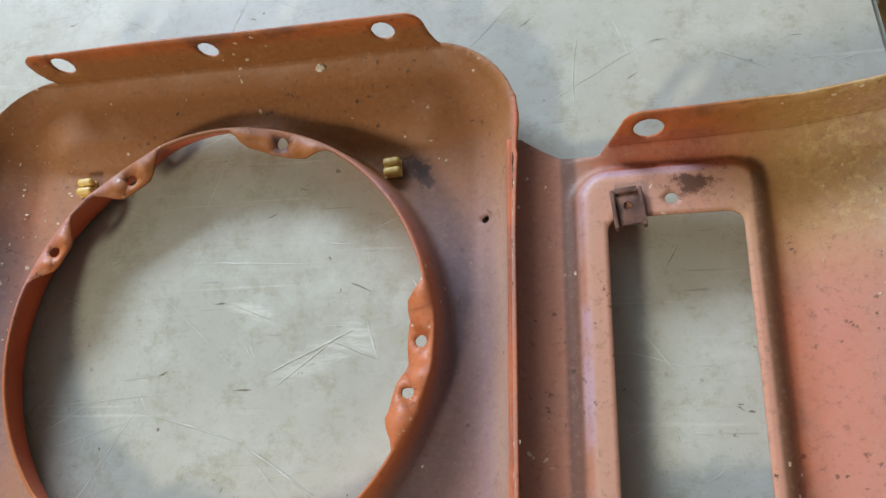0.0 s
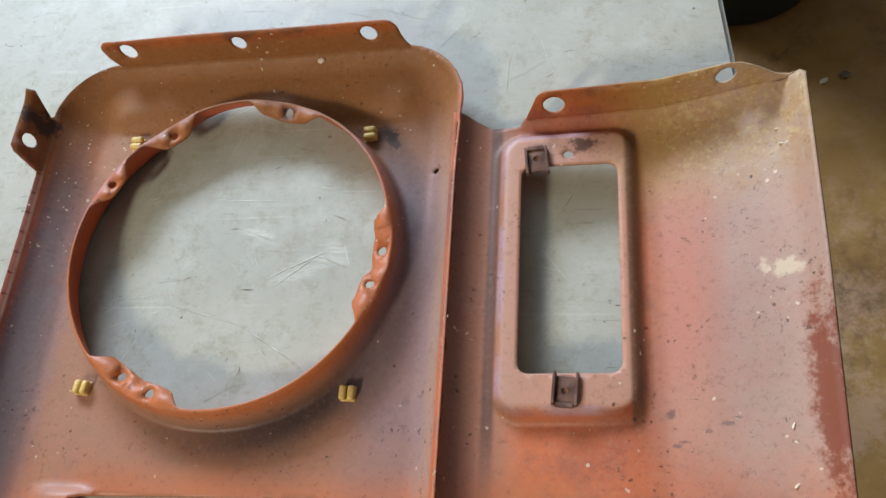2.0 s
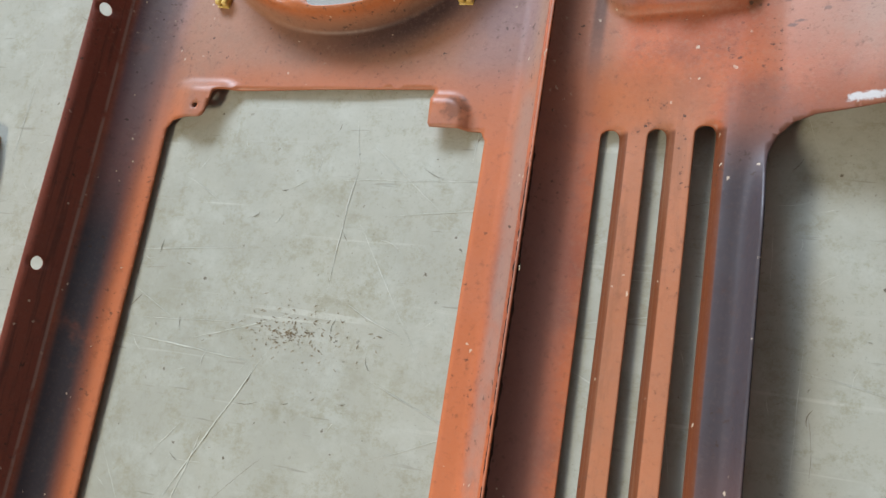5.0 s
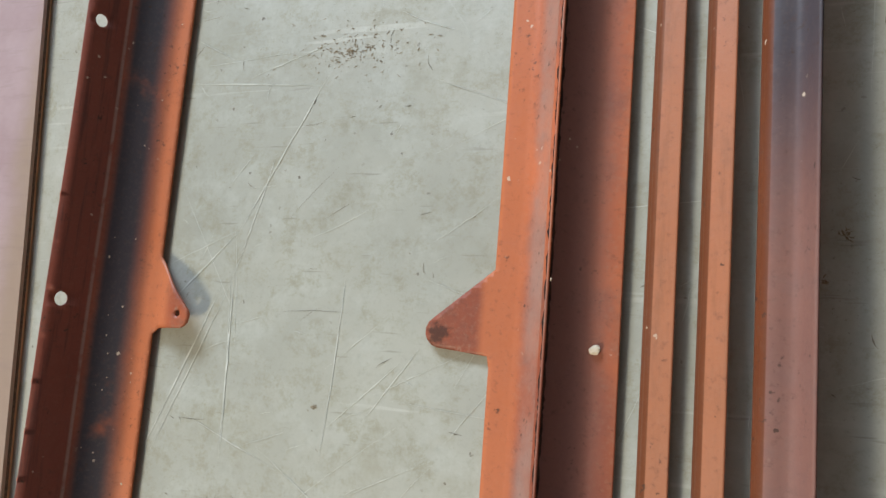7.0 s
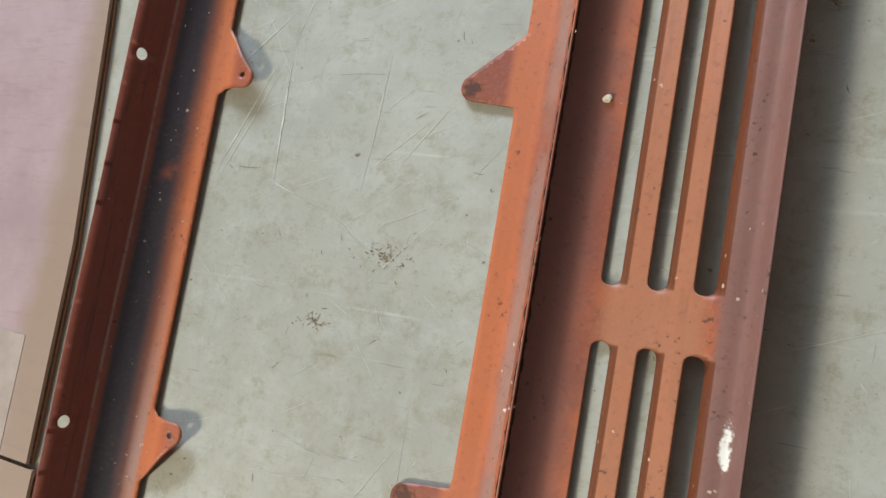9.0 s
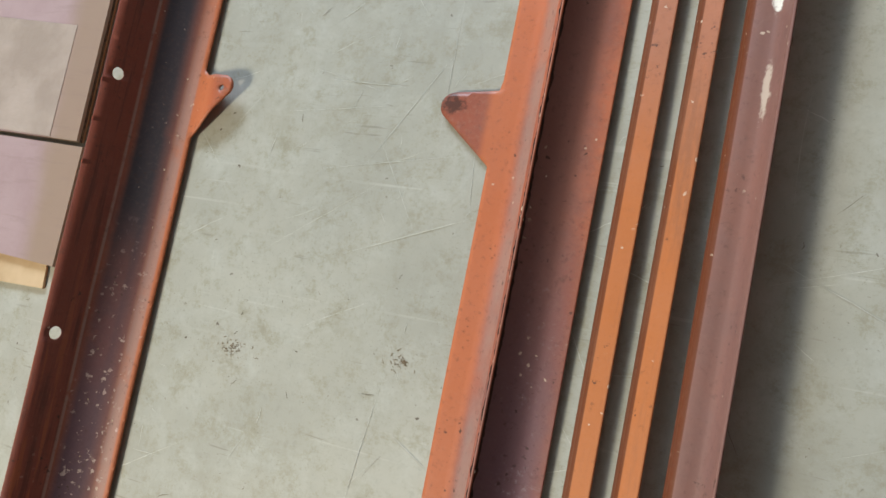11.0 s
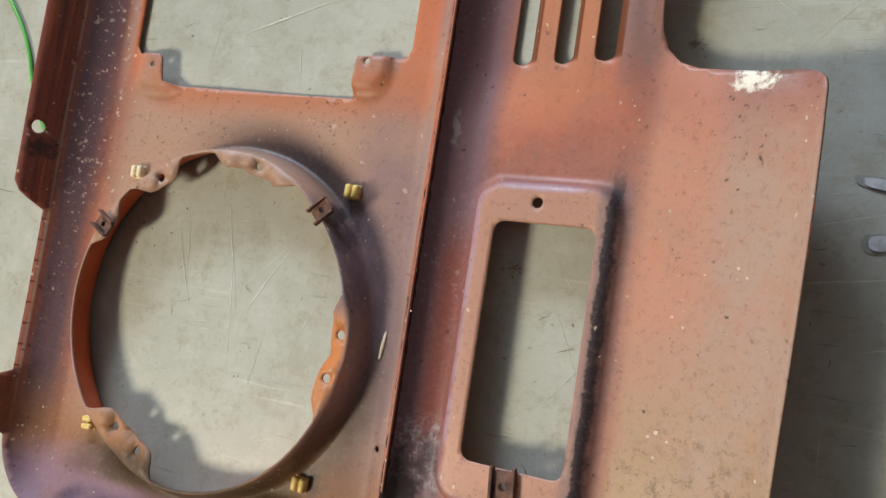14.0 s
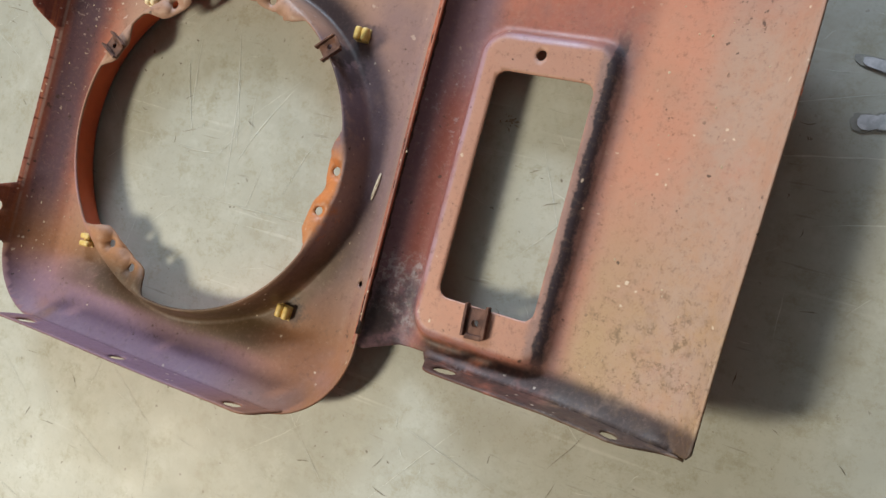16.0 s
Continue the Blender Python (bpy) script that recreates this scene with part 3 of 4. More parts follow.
def sheet(name, outline, cuts, height, parent, label, step=0.0024, rim=0.002, extra=(), place=None, flip=False):
    """A pressed sheet: the outline less the cuts, raised by height(x, y), or laid out by place(x, y)."""
    from mathutils import geometry
    loops = [dense(outline, rim)] + [dense(c, rim) for c in cuts]
    points, edges = [], []
    for loop in loops:
        first = len(points)
        points += loop
        edges += [(first + k, first + (k + 1) % len(loop)) for k in range(len(loop))]
    border = np.array(points)
    xs, ys = border[:, 0], border[:, 1]
    gx, gy = np.meshgrid(np.arange(xs.min(), xs.max(), step), np.arange(ys.min(), ys.max(), step))
    gx, gy = gx.ravel(), gy.ravel()
    keep = within(gx, gy, loops[0])
    for c in loops[1:]:
        keep &= ~within(gx, gy, c)
    gx, gy = gx[keep], gy[keep]
    near = np.concatenate([np.hypot(gx[k:k + 2000, None] - xs, gy[k:k + 2000, None] - ys).min(1) for k in range(0, len(gx), 2000)])
    keep = near > rim * 0.45
    for loop in extra:
        keep &= ~within(gx, gy, loop)
    gx, gy = gx[keep], gy[keep]
    points += list(zip(gx.tolist(), gy.tolist()))
    points += [p for loop in extra for p in dense(loop, rim)]
    verts, _, faces, *_ = geometry.delaunay_2d_cdt([Vector(p) for p in points], edges, [], 0, 1e-7)
    v = np.array([tuple(p) for p in verts])
    f = np.array([tuple(t) for t in faces])
    mid = v[f].mean(1)
    good = within(mid[:, 0], mid[:, 1], loops[0])
    for c in loops[1:]:
        good &= ~within(mid[:, 0], mid[:, 1], c)
    xyz = np.c_[v, height(v[:, 0], v[:, 1])] if place is None else np.stack(place(v[:, 0], v[:, 1]), 1)
    mesh = bpy.data.meshes.new(name)
    mesh.from_pydata(xyz.tolist(), [], f[good].tolist())
    if flip:
        mesh.flip_normals()
    mesh.polygons.foreach_set("use_smooth", [True] * len(mesh.polygons))
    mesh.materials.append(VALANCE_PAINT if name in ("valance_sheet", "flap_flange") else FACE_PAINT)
    mesh.materials.append(FRONT)
    ob = new(name, mesh)
    ob.parent = parent
    ob["label"] = label
    solid = ob.modifiers.new("thickness", "SOLIDIFY")
    solid.thickness, solid.offset, solid.material_offset, solid.material_offset_rim = 0.0011, -1, 1, 0
    return ob


# ---- the workshop ----
def mirror(loop):
    return [(x, 2 * YM - y) for x, y in loop]


def setting(name, x0, x1, y0, y1, z0, z1, material, label):
    ob = part(name, box_mesh(bmesh.new(), x0, x1, y0, y1, z0, z1), material)
    return tagged(ob, label, name.split("_")[0], kind="structure")


setting("floor", -4.1, 4.1, -4.6, 4.1, -0.96, -0.86, FLOOR, "brown oil-stained concrete workshop floor")
setting("wall_north", -4.1, 4.1, 4.0, 4.1, -0.86, 2.7, WALL, "plain grey workshop wall")
setting("wall_south", -4.1, 4.1, -4.6, -4.5, -0.86, 2.7, WALL, "plain grey workshop wall")
setting("wall_west", -4.1, -4.0, -4.5, 4.0, -0.86, 2.7, WALL, "plain grey workshop wall")
setting("wall_east", 4.0, 4.1, -4.5, 4.0, -0.86, 2.7, WALL, "plain grey workshop wall")
setting("ceiling", -4.1, 4.1, -4.6, 4.1, 2.7, 2.8, CEILING, "plain pale workshop ceiling")


def work_table():
    table = tagged(new("work_table"), "work table with a scratched grey-green sheet-metal top", "table")
    bm = bmesh.new()
    low = [(-0.62, -1.75), (0.418, -1.75), (0.232, 0.52), (-0.62, 0.52)]
    top = [bm.verts.new((x, y, 0.0)) for x, y in low]
    bot = [bm.verts.new((x, y, -0.018)) for x, y in low]
    bm.faces.new(top)
    bm.faces.new(bot[::-1])
    for k in range(4):
        bm.faces.new((top[k], bot[k], bot[(k + 1) % 4], top[(k + 1) % 4]))
    bmesh.ops.bevel(bm, geom=[e for e in bm.edges if all(v.co.z == 0 for v in e.verts)], offset=0.003, segments=2, affect="EDGES")
    bmesh.ops.recalc_face_normals(bm, faces=bm.faces)
    part("tabletop", bm, TABLE, table)
    for x, y in ((-0.56, -1.68), (0.33, -1.68), (-0.56, 0.45), (0.17, 0.45)):
        part("leg", box_mesh(bmesh.new(), x - 0.025, x + 0.025, y - 0.025, y + 0.025, -0.86, -0.018, 0.004), STEEL, table)
    part("apron", box_mesh(bmesh.new(), -0.585, -0.535, -1.655, 0.425, -0.07, -0.018, 0.003), STEEL, table)
    return table


work_table()


# ---- the grille panel ----
def smooth(v, a, b):
    t = np.clip((v - a) / (b - a), 0, 1)
    return t * t * (3 - 2 * t)


# each headlight opening: its middle, the screw tabs (angle, level) and the inward lips (middle, half width, reach)
RINGS = (
    (RING_Y, ((-2.0, 0.0125), (-15.8, 0.0175), (75.0, 0.0150), (123.0, 0.0165), (153.0, 0.0195), (-122.5, 0.0155), (-108.5, 0.0175)),
     ((-8.5, 15.0, 0.0085), (75.0, 9.0, 0.0070), (123.0, 5.0, 0.0085), (153.0, 4.0, 0.0080), (-115.5, 14.0, 0.0085))),
    (2 * YM - RING_Y, ((2.8, 0.0150), (-11.8, 0.0190), (75.5, 0.0175), (121.0, 0.0175), (-125.0, 0.0165), (-110.5, 0.0165)),
     ((-4.5, 14.0, 0.0085), (76.0, 12.0, 0.0072), (121.0, 6.0, 0.0085), (150.0, 4.0, 0.0075), (-118.0, 13.5, 0.0120))),
)


def ring_height(x, y, z):
    """The turned-up collar round each headlight opening, and its screw tabs."""
    for cy, tabs, _ in RINGS:
        dx, dy = x - RING_X, y - cy
        r, a = np.hypot(dx, dy), np.degrees(np.arctan2(dy, dx))
        crest = np.full_like(r, 0.0212)
        for angle, level in tabs:
            off = np.abs((a - angle + 180) % 360 - 180)
            crest += (level - 0.0212) * (1 - smooth(off, 5.0, 13.0)) * (1 - smooth(r, 0.0836, 0.0892))
        up = 1 - smooth(r, 0.0866, 0.0924)
        z = z + (crest - z) * up
    return z


def eased(places, levels):
    """A profile through the given levels, with its kinks rounded."""
    at = np.linspace(0, places[-1], 161)
    z = np.interp(at, places, levels)
    z = np.convolve(np.pad(z, 4, mode="reflect", reflect_type="odd"), np.ones(9) / 9, "valid")
    return at, z


SIDE = eased([0, 0.0087, 0.0164, 0.0233, 0.0274, 0.0310, 0.040], [0, 0.0035, 0.0080, 0.0145, 0.0255, 0.0330, 0.050])
END = eased([0, 0.0060, 0.0110, 0.0180, 0.0290, 0.0345, 0.0390, 0.050], [0, 0.0042, 0.0066, 0.0072, 0.0088, 0.0125, 0.0165, 0.030])


CORNERS = {1: (0.0850, 0.0985, 0.0390), -1: (0.0765, 0.0935, 0.0440)}      # rounded corner beside the seam, at each end


def face_height(x, y):
    def side(at):
        return np.interp(np.where(at < 0, np.maximum(-0.094 - at, 0), np.maximum(np.minimum(at, 0.1215) - 0.106, 0) * 1.6), *SIDE)

    def end(at):
        return np.interp(np.maximum(at - 0.0985, 0), *END)

    far = np.abs(y - YM) + YM
    lift = np.hypot(side(x), end(far))
    # the four corners turn from the side's profile to the end's
    for sign, (rx, ry, _) in CORNERS.items():
        for cx, cy, out in ((rx, ry, 1), (-0.0790, 0.0985, -1)):
            dx, dy = (x - cx) * out, far - cy
            r, a = np.hypot(dx, dy), np.arctan2(dy, dx)
            turned = np.cos(a) ** 2 * side(cx + out * r) + np.sin(a) ** 2 * end(cy + r)
            lift = np.where((dx > 0) & (dy > 0) & ((y - YM) * sign > 0), turned, lift)
    z = 0.0032 - 0.006 * x + lift
    # tabs bent up on one side, a low boss in the inner corners on the other
    tab = (smooth(far, -0.40, -0.385) - smooth(far, -0.322, -0.310)) + (smooth(far, -0.140, -0.126) - smooth(far, -0.1075, -0.100))
    z = z + 0.0052 * smooth(x, -0.0880, -0.0700) * (1 - smooth(x, -0.058, -0.045)) * tab
    z = z + 0.0042 * (1 - smooth(np.hypot(np.maximum(x - 0.072, 0), np.maximum(far + 0.1185, 0)), 0.0085, 0.0135)) * smooth(x, 0.050, 0.060) * smooth(far, -0.150, -0.132)
    z = ring_height(x, y, z)
    return z + 0.0005 * np.sin(x * 61 + y * 23) * np.sin(y * 17)


def face_half(cx, cy, r):
    top = [(0.1215, YM), (0.1215, 0.050)] + [(0.1215 + (cx + r - 0.1215) * k * k / 36, 0.050 + (cy - 0.050) * k / 6) for k in range(1, 6)]
    top += arc(cx, cy, r, 0, 90, 22)
    top += arc(-0.0790, 0.0985, 0.0390, 90, 174, 20)
    top += [(-0.1185, 0.1010), (-0.1225, 0.1110), (-0.1250, 0.1100), (-0.1252, 0.0745), (-0.1240, 0.0715), (-0.1182, 0.0660), (-0.1182, -0.026), (-0.1235, -0.0345), (-0.1250, -0.040), (-0.1252, YM)]
    return top


def face_outline():
    return face_half(*CORNERS[1]) + mirror(face_half(*CORNERS[-1]))[::-1][1:-1]


def ring_hole(ring):
    cy, tabs, lips = ring
    loop = []
    for k in range(180):
        a = k * 2.0
        r = 0.0862
        for mid, half, reach in lips:
            off = abs((a - mid + 180) % 360 - 180) - half
            r = min(r, 0.0862 - reach * (1 - float(smooth(np.array(off), 0.0, 7.0))))
        # the lips swell round their holes, and the torn one is ragged
        near = min(abs((a - angle + 180) % 360 - 180) for angle, _ in tabs)
        r -= 0.0007 * (1 - float(smooth(np.array(near), 2.0, 7.0))) * (r < 0.081)
        if cy < YM and 58 < a < 100:
            r += 0.0016 * noise.noise((a * 0.31, 2.0, 0.0)) * (r < 0.085)
        loop.append((RING_X + r * math.cos(radians(a)), cy + r * math.sin(radians(a))))
    return loop


def tab_holes(ring):
    cy, tabs, lips = ring
    holes = []
    for a, _ in tabs:
        reach = min(lips, key=lambda lip: abs((a - lip[0] + 180) % 360 - 180))[2]
        r = 0.0862 - reach + 0.0042
        holes.append(squash(arc(0, 0, 0.0023, 0, 330, 11), RING_X + r * math.cos(radians(a)), cy + r * math.sin(radians(a)), 1, 1))
    return holes


def screw_holes():
    holes = [(-0.1215, 0.0815, 0.0042, 0.42, 1), (-0.1219, -0.0722, 0.0038, 0.40, 1), (-0.1219, -0.2140, 0.0036, 0.36, 1), (-0.1219, -0.3586, 0.0036, 0.36, 1)]
    holes += [(-0.0677, -0.1172, 0.0016, 1, 1), (-0.0677, -0.3613, 0.0017, 1, 1), (0.1085, 0.0650, 0.0016, 1, 1)]
    return [squash(arc(0, 0, r, 0, 330, 11), x, y, sx, sy) for x, y, r, sx, sy in holes]


def squash(loop, x, y, sx, sy):
    return [(x + a * sx, y + b * sy) for a, b in loop]


def grille_opening():
    half = [(-0.0865, YM), (-0.0865, -0.3720), (-0.0825, -0.3690)]
    half += arc(-0.0665, -0.3625, 0.0060, -80, 60, 5) + [(-0.0865, -0.3330), (-0.0865, -0.1290), (-0.0830, -0.1245), (-0.0690, -0.1235)]
    half += arc(-0.0660, -0.1185, 0.0050, -90, 10, 4) + [(-0.0590, -0.1075), (-0.0540, -0.1060), (0.0640, -0.1030), (0.0650, -0.1225)]
    half += [(0.0660, -0.1240), (0.0910, -0.1245), (0.0935, -0.1290), (0.0935, -0.3345)]
    half += arc(0.0705, -0.3620, 0.0068, 120, 262, 6) + [(0.0925, -0.3710), (0.0935, -0.3760), (0.0935, YM)]
    return half + mirror(half)[::-1][1:-1]


SLOTS = ((0.1475, 0.1555), (0.1680, 0.1760), (0.1880, 0.1965))


def lean(x, y):
    """How far the free edge of the far flap is pulled in."""
    return 0.0052 * smooth(YM - y, 0.36, 0.55) * smooth(x, 0.215, 0.279)


def valance_height(x, y):
    x = x + lean(x, y)
    far = np.abs(y - YM) + YM           # both ends alike
    z = 0.0080 + 0.0100 * np.maximum((0.1375 - x) / 0.0175, 0) ** 1.5
    z = z + 0.09 * np.clip(x - 0.150, 0, 0.055)
    middle = 1 - smooth(far, -0.128, -0.085)
    z = z + middle * np.interp(x, [0.124, 0.137, 0.152, 0.172, 0.187, 0.203, 0.214], [0.0, -0.0035, -0.0044, -0.0030, 0.0, 0.0010, 0.0])
    flap = np.interp(x, [0.20, 0.22, 0.245, 0.26, 0.270, 0.277, 0.284], [0.0, 0.0010, 0.0080, 0.0135, 0.0180, 0.0225, 0.0335])
    z = z + flap * smooth(far, -0.16, -0.10) + 0.0155 * smooth(x, 0.2095, 0.219) * (1 - smooth(far, -0.17, -0.125))
    # collar for the oblong lamp
    qx, qy = np.maximum(np.abs(x - 0.1768) - 0.0210, 0), np.maximum(np.abs(far - 0.0060) - 0.0600, 0)
    lamp = 1 - smooth(np.hypot(qx, qy), 0.0090, 0.0148)
    level = 0.0165 + 0.05 * (x - 0.155)
    z = z + (level - z) * lamp
    # turned-up end flange
    v = np.interp(far, [0.0775, 0.084, 0.0880, 0.0965], [0.0, 0.0030, 0.0065, 0.0105])
    z = z + v * smooth(x, 0.138, 0.158) * (1 - 0.85 * smooth(x, 0.262, 0.282))
    # rolled edges of the slats
    for a, b in SLOTS:
        along = np.maximum(far + 0.1235, -0.4475 - far)
        beside = np.where(x > (a + b) / 2, x - b, 1.0)
        z = z - np.minimum(z - 0.0010, 0.0050) * (1 - smooth(beside, 0.0, 0.0034)) * (1 - smooth(along, -0.004, 0.0035))
    return z + 0.0006 * np.sin(x * 47 + y * 19)


def valance_outline():
    end = [(0.2165, YM), (0.2165, -0.141)]
    end += [(0.2172, -0.134), (0.2200, -0.1265), (0.2260, -0.1205), (0.2340, -0.1175), (0.2560, -0.1150), (0.2720, -0.1140)]
    end += arc(0.2720, -0.1040, 0.0100, -85, 0, 4)
    end += [(0.2836, 0.0), (0.2842, 0.0840), (0.2825, 0.0865), (0.2660, 0.0880), (0.1560, 0.0880), (0.1530, 0.0850), (0.1470, 0.0855), (0.1385, 0.0865), (0.1240, 0.0925), (0.1195, 0.0915), (0.1195, YM)]
    loop = end + mirror(end)[::-1][1:-1]
    return [(x - float(lean(np.array(x), np.array(y))), y) for x, y in dense(loop, 0.02)]


def end_flanges(panel):
    """The upright flanges at both ends, with their bolt holes."""
    long_edge = [(-0.0800, 0.0), (0.1000, 0.0), (0.0965, 0.0008), (0.0930, 0.0024), (0.0905, 0.0052), (0.0890, 0.0092)] + arc(0.0808, 0.0125, 0.0075, 0, 90, 7)
    long_edge += [(0.03, 0.0203), (-0.02, 0.0200), (-0.075, 0.0195)] + arc(-0.0822, 0.0135, 0.0060, 95, 175, 7) + [(-0.0876, 0.0092), (-0.0858, 0.0055), (-0.0832, 0.0024)]
    long_cuts = [arc(x, 0.0128, r, 0, 330, 11) for x, r in ((-0.0727, 0.0050), (-0.0042, 0.0043), (0.0714, 0.0048))]
    flap_edge = [(0.1555, 0.0), (0.2825, 0.0), (0.2790, 0.0022), (0.2740, 0.0055), (0.2680, 0.0095), (0.2620, 0.0138), (0.2575, 0.0168)] + arc(0.2510, 0.0125, 0.0062, 55, 90, 4)
    flap_edge += [(0.20, 0.0190), (0.172, 0.0190)] + arc(0.1690, 0.0115, 0.0075, 95, 165, 7)
    flap_cuts = [arc(0.1712, 0.0100, 0.0056, 0, 330, 11), arc(0.2516, 0.0118, 0.0046, 0, 330, 11)]
    for sign in (1, -1):
        def level(x, y):
            return YM + sign * (y - YM)

        def long_place(x, h):
            cx, cy, r = CORNERS[sign]
            base = cy + np.sqrt(np.maximum(r * r - np.maximum(x - cx, 0) ** 2, 1e-8))
            return x, level(x, base - 0.0012 + (0.10 if sign > 0 else -0.03) * h), face_height(x, level(x, base)) + 1.15 * h - 0.0040

        def flap_place(x, h):
            y = 0.0870 + (0.14 if sign > 0 else 0.08) * h
            at = x - lean(x, level(x, np.full_like(x, 0.0878)))
            return at, level(x, y), valance_height(at, level(x, np.full_like(x, 0.0878))) + 1.10 * h - 0.0025

        sheet("long_flange", long_edge, long_cuts, None, panel, "upright flange with three bolt holes", 0.003, 0.003, (), long_place, sign < 0)
        sheet("flap_flange", flap_edge, flap_cuts, None, panel, "upright flange with two bolt holes", 0.003, 0.003, (), flap_place, sign < 0)


def grille_panel():
    panel = tagged(new("grille_panel"), "rusty red-brown pressed steel vehicle front panel lying face down", "car panel")
    cuts = [grille_opening()] + screw_holes() + [mirror(c) for c in screw_holes()]
    cuts += [ring_hole(ring) for ring in RINGS] + [c for ring in RINGS for c in tab_holes(ring)]
    cuts += [arc(0.0715, -0.8015, 0.0016, 0, 330, 11)]
    collars = [arc(RING_X, RING_Y, r, 0, 357, 119) for r in (0.0872, 0.0882, 0.0892, 0.0902, 0.0912, 0.0924, 0.0940)]
    collars += [mirror(c) for c in collars]
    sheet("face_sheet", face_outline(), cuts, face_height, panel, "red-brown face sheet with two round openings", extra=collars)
    half = [rounded(a, b, -0.449, -0.122, 0.0034) for a, b in SLOTS]
    half += [rounded(0.155, 0.2015, -0.0475, 0.0580, 0.005), arc(0.1778, 0.0640, 0.0024, 0, 330, 11)]
    rolls = [rounded(a - d, b + d, -0.449 - d, -0.122 + d, 0.0034 + d) for a, b in SLOTS for d in (0.0007, 0.0015, 0.0028, 0.0044)]
    rolls += [mirror(c) for c in rolls]
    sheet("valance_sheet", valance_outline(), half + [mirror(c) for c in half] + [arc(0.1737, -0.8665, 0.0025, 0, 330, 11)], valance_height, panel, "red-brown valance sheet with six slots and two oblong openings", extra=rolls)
    end_flanges(panel)
    return panel


PANEL = grille_panel()


# ---- small parts of the panel ----
def height_at(x, y, valance=False):
    return float((valance_height if valance else face_height)(np.array([x]), np.array([y]))[0])


def split_nut(x, y, turn, material, label):
    """A split plastic nut: two ribbed lobes over a square foot."""
    nut = new("plastic_nut")
    nut.parent = PANEL
    nut.matrix_basis = pose(x, y, height_at(x, y), 0, 0, turn) @ Matrix.Scale(0.88, 4)
    nut["label"] = label
    bm = box_mesh(bmesh.new(), -0.0042, 0.0042, -0.0042, 0.0042, -0.0006, 0.0008, 0.0004)
    part("foot", bm, material, nut)
    for side in (-1, 1):
        bm = box_mesh(bmesh.new(), -0.0040, 0.0040, -0.0019, 0.0019, 0.0008, 0.0052, 0.0015)
        bmesh.ops.translate(bm, vec=(0, side * 0.0024, 0), verts=bm.verts)
        part("lobe", bm, material, nut, smooth=True)
    return nut


YELLOW, CREAM = "yellowed split plastic nut", "pale cream split plastic nut"
for x, y, turn in ((0.0700, 0.0900, 5), (-0.0705, 0.0910, 3), (0.0733, -0.0542, 88), (-0.0680, -0.0534, 84)):
    split_nut(x, y, turn, NYLON, YELLOW)
for x, y, turn, pale in ((-0.0675, -0.8678, 92, True), (0.0738, -0.8676, 88, False), (-0.0712, -1.0106, 4, False), (0.0699, -1.0132, 86, False)):
    split_nut(x, y, turn, NYLON_PALE if pale else NYLON, CREAM if pale else YELLOW)


def spring_clip(x, y, z, turn, tilt=0.0, size=1.0):
    """A folded sheet-steel nut clip with two side walls and a threaded hole."""
    clip = new("spring_clip")
    clip.parent = PANEL
    clip.matrix_basis = pose(x, y, z, tilt, 0, turn) @ Matrix.Scale(size, 4)
    clip["label"] = "rusty folded steel nut clip"
    bm = bmesh.new()
    ring_in = [bm.verts.new((a, b, 0.0016)) for a, b in arc(0, 0, 0.0017, 0, 330, 11)]
    ring_out = []
    for k in range(12):
        a = radians(30 * k)
        r = min(0.0055 / max(abs(math.cos(a)), 1e-6), 0.0068 / max(abs(math.sin(a)), 1e-6))
        ring_out.append(bm.verts.new((r * math.cos(a), r * math.sin(a), 0.0010)))
    for k in range(12):
        bm.faces.new((ring_in[k], ring_in[k - 1], ring_out[k - 1], ring_out[k]))
    made = bmesh.ops.extrude_face_region(bm, geom=list(bm.faces))["geom"]
    bmesh.ops.translate(bm, vec=(0, 0, -0.0009), verts=[g for g in made if isinstance(g, bmesh.types.BMVert)])
    bmesh.ops.recalc_face_normals(bm, faces=bm.faces)
    part("plate", bm, RUST, clip)
    for side in (-1, 1):
        part("side_wall", box_mesh(bmesh.new(), side * 0.0050 - 0.0007, side * 0.0050 + 0.0007, -0.0062, 0.0085, -0.0004, 0.0034, 0.0004), RUST, clip)
    part("tongue", box_mesh(bmesh.new(), -0.0040, 0.0040, -0.0072, -0.0050, 0.0008, 0.0022, 0.0005), RUST, clip)
    return clip


spring_clip(0.1625, 0.0615, height_at(0.1625, 0.0640, True), 186)
spring_clip(0.1766, -0.0560, height_at(0.1766, -0.056, True), -4)
spring_clip(0.1770, -0.9880, height_at(0.177, -0.988, True), 4)
spring_clip(-0.0685, -0.9005, 0.0212, 60, 0, 0.85)
spring_clip(0.0680, -0.8800, 0.0200, 132, 0, 0.8)


